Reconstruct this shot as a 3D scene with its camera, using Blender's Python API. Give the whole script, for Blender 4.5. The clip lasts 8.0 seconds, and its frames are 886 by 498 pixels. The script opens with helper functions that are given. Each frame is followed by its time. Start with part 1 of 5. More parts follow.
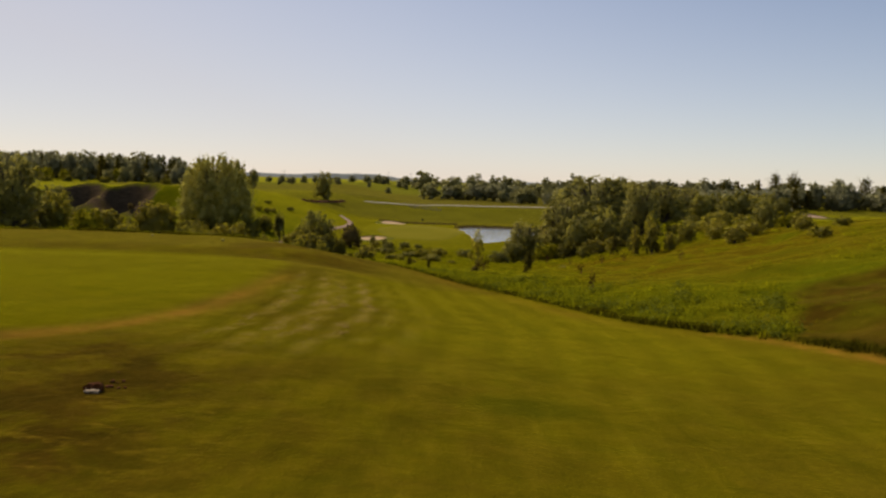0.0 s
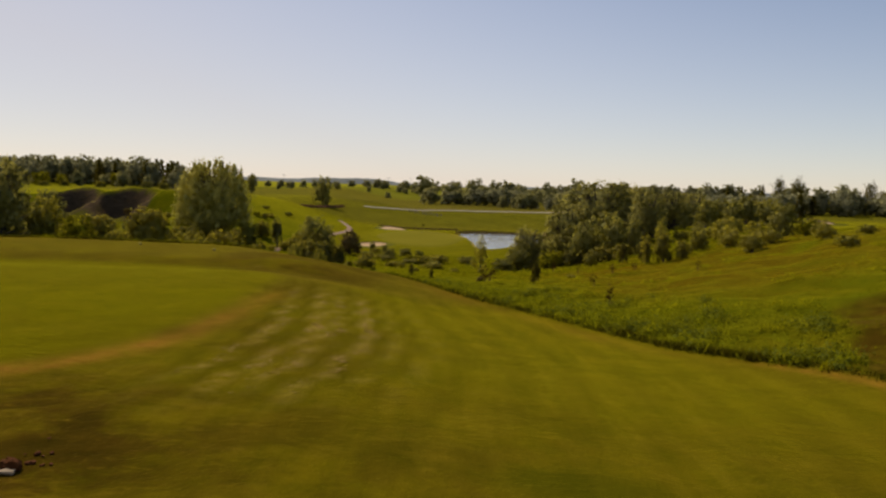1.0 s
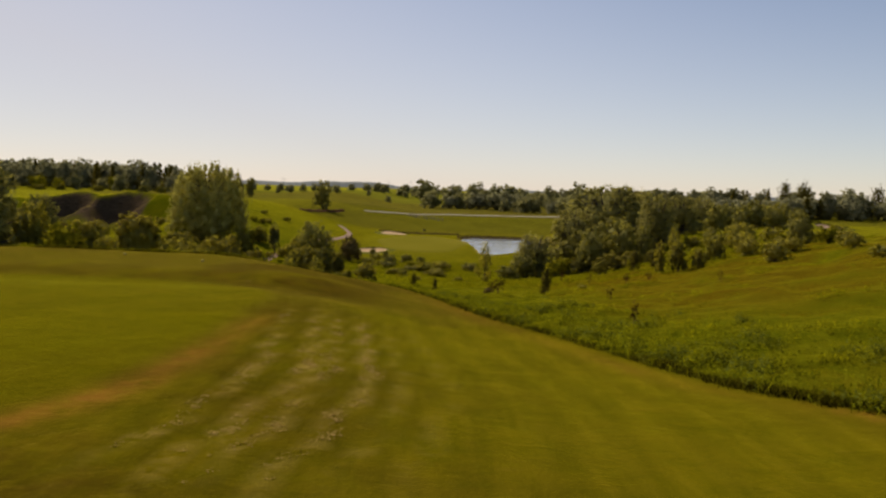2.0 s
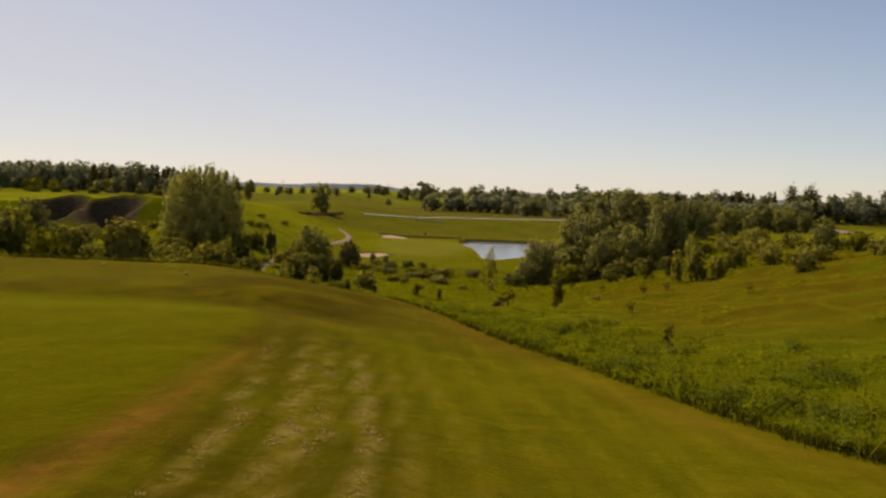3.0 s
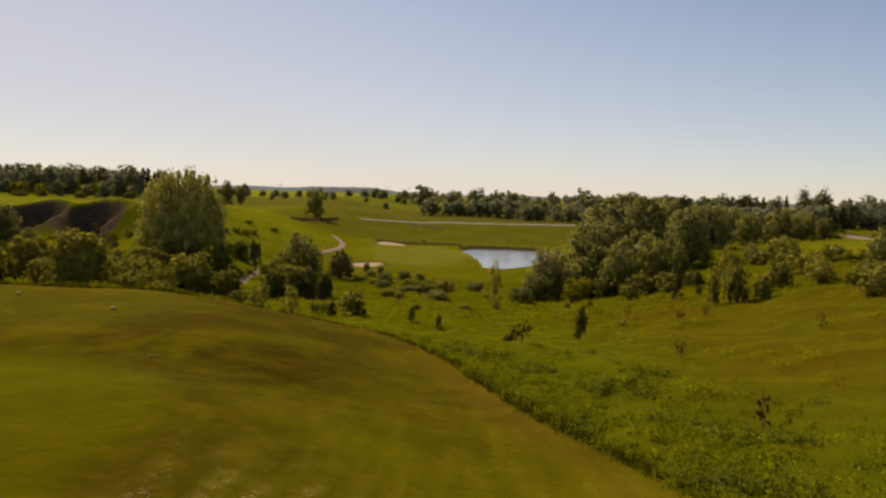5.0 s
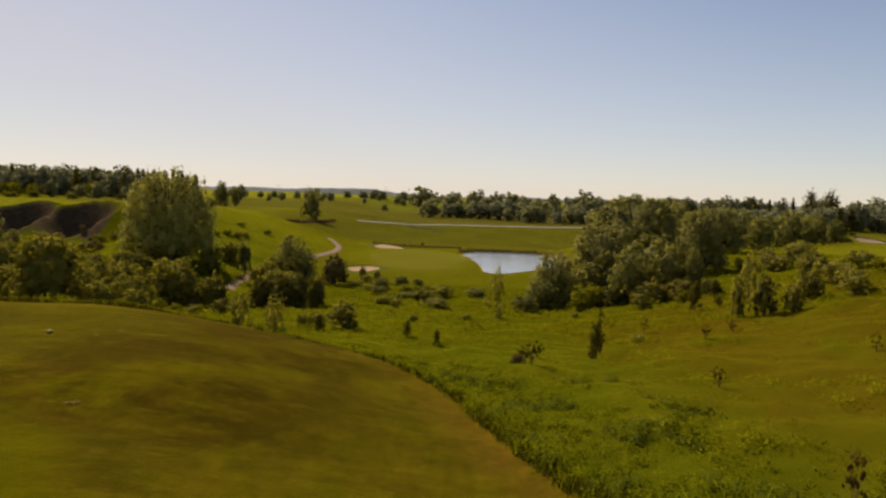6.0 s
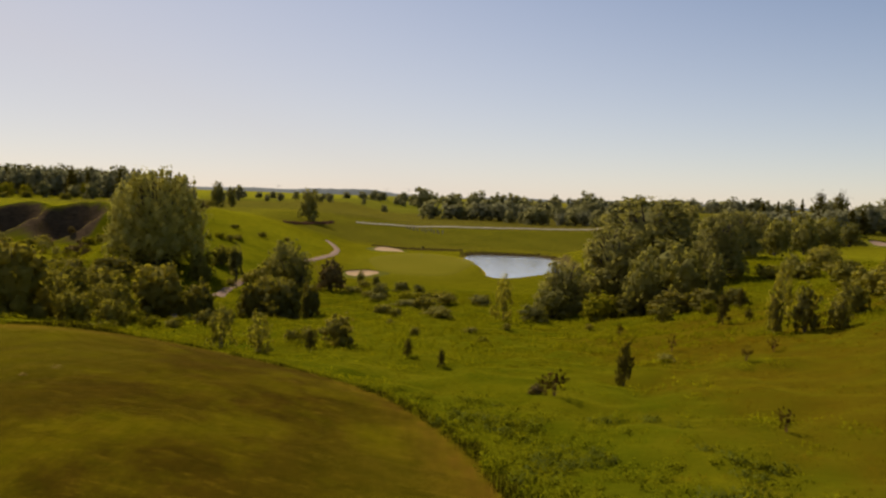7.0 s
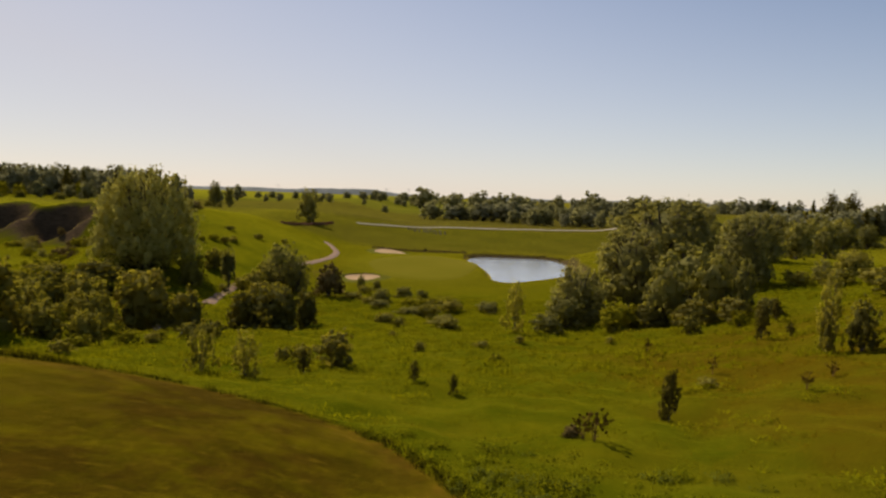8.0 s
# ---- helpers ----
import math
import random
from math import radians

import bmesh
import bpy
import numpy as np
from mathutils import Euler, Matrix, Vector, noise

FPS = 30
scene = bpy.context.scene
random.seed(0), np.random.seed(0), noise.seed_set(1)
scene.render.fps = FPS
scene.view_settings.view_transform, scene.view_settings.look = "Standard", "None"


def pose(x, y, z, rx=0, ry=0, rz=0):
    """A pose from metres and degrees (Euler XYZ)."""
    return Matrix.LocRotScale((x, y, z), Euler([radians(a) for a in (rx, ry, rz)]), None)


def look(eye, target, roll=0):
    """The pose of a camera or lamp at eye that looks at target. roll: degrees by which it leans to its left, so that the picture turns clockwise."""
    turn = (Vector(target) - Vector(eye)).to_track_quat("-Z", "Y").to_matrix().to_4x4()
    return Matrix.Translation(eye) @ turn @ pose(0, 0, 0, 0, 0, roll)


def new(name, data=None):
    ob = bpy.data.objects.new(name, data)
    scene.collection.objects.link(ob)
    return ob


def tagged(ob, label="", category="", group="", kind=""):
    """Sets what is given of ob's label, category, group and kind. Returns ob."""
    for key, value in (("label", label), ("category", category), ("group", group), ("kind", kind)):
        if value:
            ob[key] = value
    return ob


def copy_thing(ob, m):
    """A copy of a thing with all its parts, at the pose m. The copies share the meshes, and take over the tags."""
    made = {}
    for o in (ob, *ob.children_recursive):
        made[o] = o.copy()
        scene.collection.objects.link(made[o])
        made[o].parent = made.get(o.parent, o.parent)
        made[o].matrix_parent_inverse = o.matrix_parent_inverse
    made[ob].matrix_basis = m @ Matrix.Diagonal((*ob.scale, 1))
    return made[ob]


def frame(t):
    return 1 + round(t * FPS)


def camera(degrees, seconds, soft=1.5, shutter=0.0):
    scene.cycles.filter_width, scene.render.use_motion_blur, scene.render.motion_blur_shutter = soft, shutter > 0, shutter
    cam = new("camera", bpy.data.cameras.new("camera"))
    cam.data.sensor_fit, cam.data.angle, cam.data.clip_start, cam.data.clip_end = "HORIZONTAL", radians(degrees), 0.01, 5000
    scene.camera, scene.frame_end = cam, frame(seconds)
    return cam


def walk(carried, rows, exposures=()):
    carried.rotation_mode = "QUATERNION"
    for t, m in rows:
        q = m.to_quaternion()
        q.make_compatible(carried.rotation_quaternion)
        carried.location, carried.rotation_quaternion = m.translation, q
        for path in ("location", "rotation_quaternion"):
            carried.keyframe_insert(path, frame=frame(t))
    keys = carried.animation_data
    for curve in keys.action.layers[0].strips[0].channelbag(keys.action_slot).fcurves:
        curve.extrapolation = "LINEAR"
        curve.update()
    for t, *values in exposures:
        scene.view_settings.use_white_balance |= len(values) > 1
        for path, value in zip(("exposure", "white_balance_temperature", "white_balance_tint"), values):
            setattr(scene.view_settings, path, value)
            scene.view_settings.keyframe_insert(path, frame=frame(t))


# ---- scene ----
cam = camera(64.9, 8.0, soft=2.4)
METRES, EYE, TILT, LEAN, TURN = 30.0, 3.1, -5.6, -1.8, 0.0
ROWS = [
    (0.0, 0.0, 0.0, 0.0, 0.0, 0.0, -0.0),
    (0.5, -0.0048, 0.0398, 0.0052, -0.01, 0.18, -0.01),
    (1.0, -0.0104, 0.0843, 0.0111, -0.04, 0.37, -0.05),
    (1.5, -0.0157, 0.1315, 0.0179, -0.04, 0.53, -0.03),
    (3.0, -0.0335, 0.2944, 0.0423, -0.05, 0.83, -0.09),
    (3.5, -0.0376, 0.3541, 0.0513, -0.08, 0.88, -0.08),
    (4.0, -0.0386, 0.4168, 0.0608, -0.11, 0.91, -0.05),
    (4.5, -0.037, 0.4819, 0.07, -0.13, 1.0, -0.03),
    (6.0, -0.0343, 0.6914, 0.0923, -0.2, 1.2, -0.13),
    (6.5, -0.0374, 0.7638, 0.101, -0.21, 1.25, -0.2),
    (7.0, -0.0434, 0.8384, 0.1102, -0.21, 1.26, -0.21),
    (7.5, -0.0517, 0.9128, 0.1189, -0.17, 1.21, -0.26),
    (8.0, -0.0604, 0.9883, 0.1277, -0.19, 1.25, -0.28),
]
walk(cam, [(t, pose(0, 0, EYE, TILT, LEAN, TURN) @ pose(METRES * x, METRES * y, METRES * z, 90 + pitch, roll, yaw)) for t, x, y, z, yaw, pitch, roll in ROWS], exposures=[(0.0, 0.06, 7000.0, 16.0), (8.0, 0.06, 7000.0, 16.0)])

# ---- sky and sun ----
SUN_AZ, SUN_EL = -39.0, 45.0  # degrees clockwise from straight ahead, and above the horizon
world = bpy.data.worlds.new("sky")
scene.world = world
world.use_nodes = True
wn, wl = world.node_tree.nodes, world.node_tree.links
sky = wn.new("ShaderNodeTexSky")
sky.sky_type, sky.sun_disc = "NISHITA", False
sky.sun_elevation, sky.sun_rotation = radians(SUN_EL), radians(SUN_AZ)
sky.air_density, sky.dust_density, sky.ozone_density, sky.altitude = 0.9, 0.15, 1.3, 200
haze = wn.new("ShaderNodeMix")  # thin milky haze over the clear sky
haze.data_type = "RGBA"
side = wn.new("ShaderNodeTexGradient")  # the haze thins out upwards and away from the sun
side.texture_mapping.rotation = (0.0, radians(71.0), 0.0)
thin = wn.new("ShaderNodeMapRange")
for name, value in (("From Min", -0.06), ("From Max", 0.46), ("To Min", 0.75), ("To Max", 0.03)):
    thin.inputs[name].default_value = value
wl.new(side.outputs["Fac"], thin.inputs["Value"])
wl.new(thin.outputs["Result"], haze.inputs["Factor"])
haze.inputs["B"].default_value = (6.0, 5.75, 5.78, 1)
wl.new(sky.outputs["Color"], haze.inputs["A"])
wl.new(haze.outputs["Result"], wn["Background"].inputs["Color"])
wn["Background"].inputs["Strength"].default_value = 0.098
sun_data = bpy.data.lights.new("sun", "SUN")
sun_data.energy, sun_data.angle, sun_data.color = 5.0, radians(0.6), (1.0, 0.94, 0.84)
sun = new("sun", sun_data)
s_dir = Vector((math.sin(radians(SUN_AZ)) * math.cos(radians(SUN_EL)), math.cos(radians(SUN_AZ)) * math.cos(radians(SUN_EL)), math.sin(radians(SUN_EL))))
sun.matrix_world = look(s_dir * 300, (0, 0, 0))


# ---- materials ----
class Mat:
    """A small helper round a node material."""

    def __init__(self, name):
        self.m = bpy.data.materials.new(name)
        self.m.use_nodes = True
        self.n, self.l = self.m.node_tree.nodes, self.m.node_tree.links
        self.b, self.out = self.n["Principled BSDF"], self.n["Material Output"]
        self.b.inputs["Roughness"].default_value = 0.8
        self.b.inputs["Specular IOR Level"].default_value = 0.015
        self.place = self.n.new("ShaderNodeNewGeometry").outputs["Position"]

    def put(self, value, socket):
        if isinstance(value, bpy.types.NodeSocket):
            self.l.new(value, socket)
        elif isinstance(value, tuple) and len(value) == 3 and socket.type == "RGBA":
            socket.default_value = (*value, 1)
        else:
            socket.default_value = value

    def noise(self, scale, detail=4.0, rough=0.55, warp=0.0, stretch=None):
        v = self.place
        if stretch:
            q = self.n.new("ShaderNodeVectorMath")
            q.operation = "MULTIPLY"
            self.l.new(v, q.inputs[0])
            q.inputs[1].default_value = stretch
            v = q.outputs[0]
        t = self.n.new("ShaderNodeTexNoise")
        self.l.new(v, t.inputs["Vector"])
        t.inputs["Scale"].default_value, t.inputs["Detail"].default_value = scale, detail
        t.inputs["Roughness"].default_value, t.inputs["Distortion"].default_value = rough, warp
        return t.outputs["Fac"]

    def span(self, v, a, b, c=0.0, d=1.0):
        t = self.n.new("ShaderNodeMapRange")
        self.put(v, t.inputs["Value"])
        for k, w in zip(("From Min", "From Max", "To Min", "To Max"), (a, b, c, d)):
            t.inputs[k].default_value = w
        return t.outputs["Result"]

    def mix(self, f, a, b):
        t = self.n.new("ShaderNodeMix")
        t.data_type = "RGBA"
        self.put(f, t.inputs["Factor"]), self.put(a, t.inputs["A"]), self.put(b, t.inputs["B"])
        return t.outputs["Result"]

    def math(self, op, a, b):
        t = self.n.new("ShaderNodeMath")
        t.operation = op
        self.put(a, t.inputs[0]), self.put(b, t.inputs[1])
        return t.outputs[0]

    def attr(self, name):
        t = self.n.new("ShaderNodeAttribute")
        t.attribute_name = name
        return t.outputs["Fac"]

    def colour(self, c):
        self.put(c, self.b.inputs["Base Color"])
        return self

    def rough(self, r):
        self.put(r, self.b.inputs["Roughness"])
        return self

    def bump(self, h, strength, distance):
        t = self.n.new("ShaderNodeBump")
        t.inputs["Strength"].default_value, t.inputs["Distance"].default_value = strength, distance
        self.l.new(h, t.inputs["Height"])
        self.l.new(t.outputs["Normal"], self.b.inputs["Normal"])
        return self


def leaf_material(name, dark, light, through_colour, share=0.42, patches=None, scale=0.33):
    """Leaves: matt and partly see-through to light, each one of its own tone."""
    k = Mat(name)
    dark, light, through_colour = [(c[0] * 1.27, c[1] * 1.2, c[2] * 1.0) for c in (dark, light, through_colour)]
    geo = k.n.new("ShaderNodeNewGeometry").outputs["Random Per Island"]
    own = k.n.new("ShaderNodeObjectInfo").outputs["Random"]
    tone = k.math("ADD", k.math("MULTIPLY", geo, 0.3), k.math("MULTIPLY", own, 0.7))
    col = k.mix(tone, dark, light)
    if patches:  # growth differs from spot to spot
        col = k.mix(k.math("MULTIPLY", k.span(k.noise(scale, 5, 0.65, 0.6), 0.46, 0.62), 0.6), col, patches[0])
        col = k.mix(k.math("MULTIPLY", k.span(k.noise(0.13, 4, 0.6, 0.5), 0.5, 0.66), 0.6), col, patches[1])
    k.colour(col).rough(0.7)
    k.b.inputs["Specular IOR Level"].default_value = 0.0
    tr = k.n.new("ShaderNodeBsdfTranslucent")
    k.put(k.mix(tone, tuple(c * 0.7 for c in through_colour), through_colour), tr.inputs["Color"])
    mx = k.n.new("ShaderNodeMixShader")
    mx.inputs[0].default_value = share
    k.l.new(k.b.outputs[0], mx.inputs[1]), k.l.new(tr.outputs[0], mx.inputs[2])
    k.l.new(mx.outputs[0], k.out.inputs["Surface"])
    return k.m


leaf_willow = leaf_material("willow_leaf", (0.099, 0.102, 0.044), (0.234, 0.219, 0.081), (0.517, 0.480, 0.105), 0.36)
leaf_poplar = leaf_material("poplar_leaf", (0.146, 0.152, 0.059), (0.322, 0.307, 0.106), (0.614, 0.571, 0.118), 0.38)
leaf_bush = leaf_material("bush_leaf", (0.079, 0.084, 0.026), (0.215, 0.195, 0.046), (0.543, 0.486, 0.042), 0.36)
leaf_dome = leaf_material("dome_leaf", (0.051, 0.056, 0.024), (0.158, 0.142, 0.038), (0.573, 0.504, 0.040), 0.34)
leaf_haze = leaf_material("young_willow_leaf", (0.13, 0.13, 0.045), (0.24, 0.23, 0.075), (0.34, 0.32, 0.07), 0.42)
leaf_brown = leaf_material("brown_leaf", (0.11, 0.085, 0.035), (0.18, 0.13, 0.05), (0.15, 0.11, 0.03), 0.25)
leaf_bright = leaf_material("bright_leaf", (0.150, 0.150, 0.010), (0.250, 0.235, 0.018), (0.300, 0.270, 0.014))
leaf_dark = leaf_material("dark_leaf", (0.078, 0.084, 0.036), (0.179, 0.173, 0.059), (0.421, 0.389, 0.055), 0.36)
# wood leaves carry distance haze in their colour: paler, greyer, less contrast
leaf_wood_hazed = leaf_material("hazed_wood_leaf", (0.160, 0.169, 0.112), (0.213, 0.215, 0.135), (0.300, 0.300, 0.163), 0.48)
leaf_needle = leaf_material("needles", (0.072, 0.062, 0.014), (0.125, 0.104, 0.020), (0.12, 0.11, 0.014), 0.25)
# far leaves likewise, with haze mixed into the green
leaf_far_hazed = leaf_material("hazed_far_leaf", (0.150, 0.156, 0.080), (0.21, 0.21, 0.104), (0.31, 0.30, 0.12), 0.48)
leaf_grass = leaf_material("rough_grass", (0.122, 0.132, 0.003), (0.195, 0.185, 0.005), (0.175, 0.172, 0.004), 0.46, ((0.090, 0.112, 0.004), (0.150, 0.105, 0.005)))
leaf_dry = leaf_material("dry_grass", (0.11, 0.078, 0.004), (0.19, 0.135, 0.007), (0.20, 0.14, 0.006), 0.4)
leaf_weed = leaf_material("weed_leaf", (0.090, 0.102, 0.005), (0.165, 0.170, 0.008), (0.19, 0.195, 0.006), 0.4, ((0.070, 0.090, 0.003), (0.15, 0.135, 0.006)), 1.1)
leaf_tussock = leaf_material("tussock_leaf", (0.120, 0.135, 0.005), (0.21, 0.208, 0.008), (0.27, 0.26, 0.006), 0.42, ((0.070, 0.090, 0.003), (0.15, 0.13, 0.005)), 0.8)
# weed leaf darkened to put the clumps' shaded fronts into the colour
leaf_clump_shaded = leaf_material("shaded_clump_leaf", (0.048, 0.060, 0.010), (0.105, 0.115, 0.014), (0.17, 0.18, 0.010), 0.3)
# near-black grass colour that draws the shaded face of the turf step
leaf_edge_shade = leaf_material("edge_shade", (0.022, 0.021, 0.002), (0.055, 0.052, 0.004), (0.05, 0.046, 0.003), 0.15)
leaf_russet = leaf_material("russet_stalk", (0.060, 0.033, 0.009), (0.096, 0.060, 0.015), (0.060, 0.036, 0.006), 0.2)

k = Mat("bark")
bark = k.colour(k.mix(k.noise(6, stretch=(1, 1, 0.25)), (0.05, 0.04, 0.03), (0.14, 0.115, 0.085))).bump(k.noise(12, stretch=(1, 1, 0.2)), 0.6, 0.03).m

# the ground: mown turf, tee turf, worn edge, clippings, rough, bare soil, far fields
k = Mat("turf_and_soil")
big, mid, fine = k.noise(0.11, 5, 0.6, 0.4), k.noise(0.9, 5, 0.65, 0.3), k.noise(14, 4, 0.7)
streak = k.noise(1.1, 4, 0.6, 0.2, (1.0, 0.22, 1.0))
fine_lane = k.noise(4.2, 3, 0.6, 0.15, (1.0, 0.07, 1.0))
patchy, dash = k.noise(0.42, 6, 0.72, 0.25), k.noise(3.0, 5, 0.7, 0.25, (0.45, 1.6, 1.0))
mown = k.mix(k.span(mid, 0.3, 0.72), (0.082, 0.069, 0.0018), (0.130, 0.098, 0.0029))
mown = k.mix(k.math("MULTIPLY", k.span(big, 0.42, 0.68), 0.6), mown, (0.098, 0.067, 0.0035))
mown = k.mix(k.math("MULTIPLY", k.span(streak, 0.55, 0.75), 0.35), mown, (0.060, 0.062, 0.0015))
mown = k.mix(k.math("MULTIPLY", k.span(patchy, 0.5, 0.7), 0.75), mown, (0.058, 0.052, 0.0014))
mown = k.mix(k.math("MULTIPLY", k.span(patchy, 0.46, 0.3), 0.6), mown, (0.140, 0.098, 0.0044))
mown = k.mix(k.math("MULTIPLY", k.span(k.noise(1.5, 6, 0.7, 0.25, (0.6, 1.5, 1.0)), 0.52, 0.66), 0.6), mown, (0.050, 0.050, 0.0014))
mown = k.mix(k.math("MULTIPLY", k.span(dash, 0.6, 0.7), 0.45), mown, (0.180, 0.124, 0.0106))
mown = k.mix(k.math("MULTIPLY", k.span(fine_lane, 0.5, 0.66), 0.4), mown, (0.150, 0.112, 0.0050))
mown = k.mix(k.math("MULTIPLY", k.span(fine_lane, 0.48, 0.34), 0.4), mown, (0.062, 0.056, 0.0014))
tee_turf = k.mix(k.span(mid, 0.3, 0.75), (0.078, 0.068, 0.0008), (0.104, 0.086, 0.0012))
rough_turf = k.mix(k.span(k.noise(0.35, 6, 0.65, 0.5), 0.35, 0.65), (0.058, 0.066, 0.0016), (0.094, 0.088, 0.0028))
rough_turf = k.mix(k.math("MULTIPLY", k.span(mid, 0.55, 0.75), 0.5), rough_turf, (0.060, 0.072, 0.0024))
rough_turf = k.mix(k.math("MULTIPLY", k.span(patchy, 0.48, 0.7), 0.55), rough_turf, (0.046, 0.060, 0.0016))
rough_turf = k.mix(k.math("MULTIPLY", k.span(patchy, 0.44, 0.28), 0.4), rough_turf, (0.158, 0.136, 0.0035))
mown = k.mix(0.10, mown, (0.21, 0.19, 0.001))
col = k.mix(k.attr("mown"), rough_turf, mown)
col = k.mix(k.math("MULTIPLY", k.attr("stripe"), 0.6), col, (0.040, 0.038, 0.0013))
sere = k.mix(k.span(patchy, 0.3, 0.65), (0.070, 0.042, 0.0022), (0.088, 0.067, 0.0028))
col = k.mix(k.math("MULTIPLY", k.attr("sere"), k.span(k.noise(0.16, 5, 0.6, 0.5), 0.3, 0.52)), col, sere)
lawn = k.mix(k.span(k.noise(0.1, 5, 0.6, 0.5, (0.5, 1.4, 1)), 0.35, 0.65), (0.082, 0.078, 0.0030), (0.116, 0.100, 0.0042))
col = k.mix(k.attr("lawn"), col, lawn)
col = k.mix(k.attr("fringe"), col, (0.112, 0.101, 0.0056))
lush = k.mix(k.span(k.noise(0.22, 6, 0.7, 0.7, (1.0, 1.0, 2.0)), 0.36, 0.62), (0.072, 0.080, 0.0030), (0.150, 0.142, 0.0045))
col = k.mix(k.attr("lush"), col, lush)
col = k.mix(k.attr("tee"), col, tee_turf)
worn = k.math("MULTIPLY", k.attr("worn"), k.span(k.noise(1.7, 6, 0.75, 0.6), 0.34, 0.6, 0.2, 1.0))
col = k.mix(worn, col, (0.265, 0.118, 0.0160))
clip = k.math("MULTIPLY", k.attr("clip"), k.span(k.noise(2.2, 6, 0.75, 0.8), 0.41, 0.54))
col = k.mix(k.math("MULTIPLY", clip, 0.85), col, (0.300, 0.210, 0.0450))
# dried brown tone, also used to darken the near turf for lens falloff
dry = k.mix(k.span(mid, 0.3, 0.7), (0.024, 0.0150, 0.0016), (0.054, 0.0300, 0.0030))
dry = k.mix(k.math("MULTIPLY", k.span(k.noise(2.4, 5, 0.75, 0.25, (0.6, 1.3, 1.0)), 0.54, 0.68), 0.65), dry, (0.125, 0.078, 0.0060))
col = k.mix(k.math("MULTIPLY", k.attr("dry"), k.span(k.noise(0.33, 5, 0.7, 0.3), 0.36, 0.56, 0.35, 1.0)), col, dry)
col = k.mix(k.attr("dark_spot"), col, (0.032, 0.037, 0.0014))
soil = k.mix(k.span(k.noise(0.8, 6, 0.7, 0.4, (1, 1, 2.5)), 0.35, 0.7), (0.044, 0.030, 0.0180), (0.098, 0.064, 0.0370))
col = k.mix(k.attr("soil"), col, soil)
scrub = k.mix(k.span(k.noise(0.09, 6, 0.7, 0.5, (0.35, 1.6, 1.0)), 0.35, 0.65), (0.040, 0.036, 0.0080), (0.098, 0.076, 0.0150))
col = k.mix(k.attr("scrub"), col, scrub)
field = k.mix(k.span(k.noise(0.012, 4, 0.6), 0.4, 0.6), (0.086, 0.092, 0.0080), (0.150, 0.146, 0.0150))
col = k.mix(k.attr("field"), col, field)
col = k.mix(k.span(fine, 0.35, 0.7, 0.0, 0.22), col, (0.036, 0.036, 0.0016))
nap = k.math("MULTIPLY", k.span(k.attr("dry"), 0.4, 0.95, 0.88, 0.45), k.span(k.attr("stripe"), 0.0, 1.0, 1.0, 0.4))  # standing blades catch the low light, worn and rolled ones less
nap = k.math("MULTIPLY", nap, k.span(patchy, 0.35, 0.65, 1.1, 0.75))
nap = k.math("MULTIPLY", nap, k.math("MULTIPLY", k.span(k.attr("scrub"), 0.0, 1.0, 1.0, 0.4), k.span(k.attr("field"), 0.0, 1.0, 1.0, 0.4)))
k.put(nap, k.b.inputs["Sheen Weight"])
k.put(k.span(k.attr("dry"), 0.2, 0.9, 0.17, 0.14), k.b.inputs["Sheen Roughness"])
k.put(k.mix(k.span(k.attr("dry"), 0.3, 0.9), (1.0, 0.80, 0.03), (1.0, 0.66, 0.09)), k.b.inputs["Sheen Tint"])
ground_mat = k.colour(col).rough(0.9).bump(k.math("ADD", k.math("MULTIPLY", fine, 0.3), mid), 0.55, 0.10).m
k.b.inputs["Specular IOR Level"].default_value = 0.0

k = Mat("green_turf")
green_mat = k.colour(k.mix(k.noise(0.5, 4), (0.104, 0.094, 0.0052), (0.128, 0.113, 0.0068))).rough(0.9).m
k.b.inputs["Specular IOR Level"].default_value = 0.0
k.b.inputs["Sheen Weight"].default_value, k.b.inputs["Sheen Roughness"].default_value = 0.8, 0.17
k.b.inputs["Sheen Tint"].default_value = (1.0, 0.76, 0.16, 1)
k = Mat("sand")
sand_mat = k.colour(k.mix(k.noise(1.2, 5), (0.32, 0.215, 0.112), (0.42, 0.29, 0.155))).rough(0.95).bump(k.noise(5), 0.4, 0.05).m
k = Mat("gravel")
gravel_mat = k.colour(k.mix(k.noise(1.5, 6, 0.7), (0.20, 0.135, 0.088), (0.29, 0.20, 0.135))).rough(0.95).bump(k.noise(20), 0.3, 0.02).m
k = Mat("pale_road")
road_mat = k.colour(k.mix(k.noise(0.7, 5), (0.33, 0.28, 0.19), (0.43, 0.37, 0.26))).rough(0.9).m
k = Mat("water")
# pale base colour adds painted brightness to the sky reflected in the water
water_mat = k.colour(k.mix(k.noise(0.08, 3), (0.26, 0.29, 0.30), (0.32, 0.35, 0.36))).rough(0.05).bump(k.noise(2.2, 3, 0.5, 0.0, (1, 0.6, 1)), 0.4, 0.1).m
k.b.inputs["Specular IOR Level"].default_value = 0.8
k = Mat("white_paint")
white_mat = k.colour(k.mix(k.noise(30), (0.36, 0.28, 0.06), (0.46, 0.37, 0.10))).rough(0.85).m
k = Mat("scuffed_slab")
slab_mat = k.colour(k.mix(k.noise(30), (0.19, 0.14, 0.085), (0.34, 0.27, 0.18))).rough(0.8).m
k = Mat("black_plastic")
black_mat = k.colour(k.mix(k.noise(40), (0.015, 0.013, 0.012), (0.035, 0.03, 0.028))).rough(0.45).m
k = Mat("weathered_post")
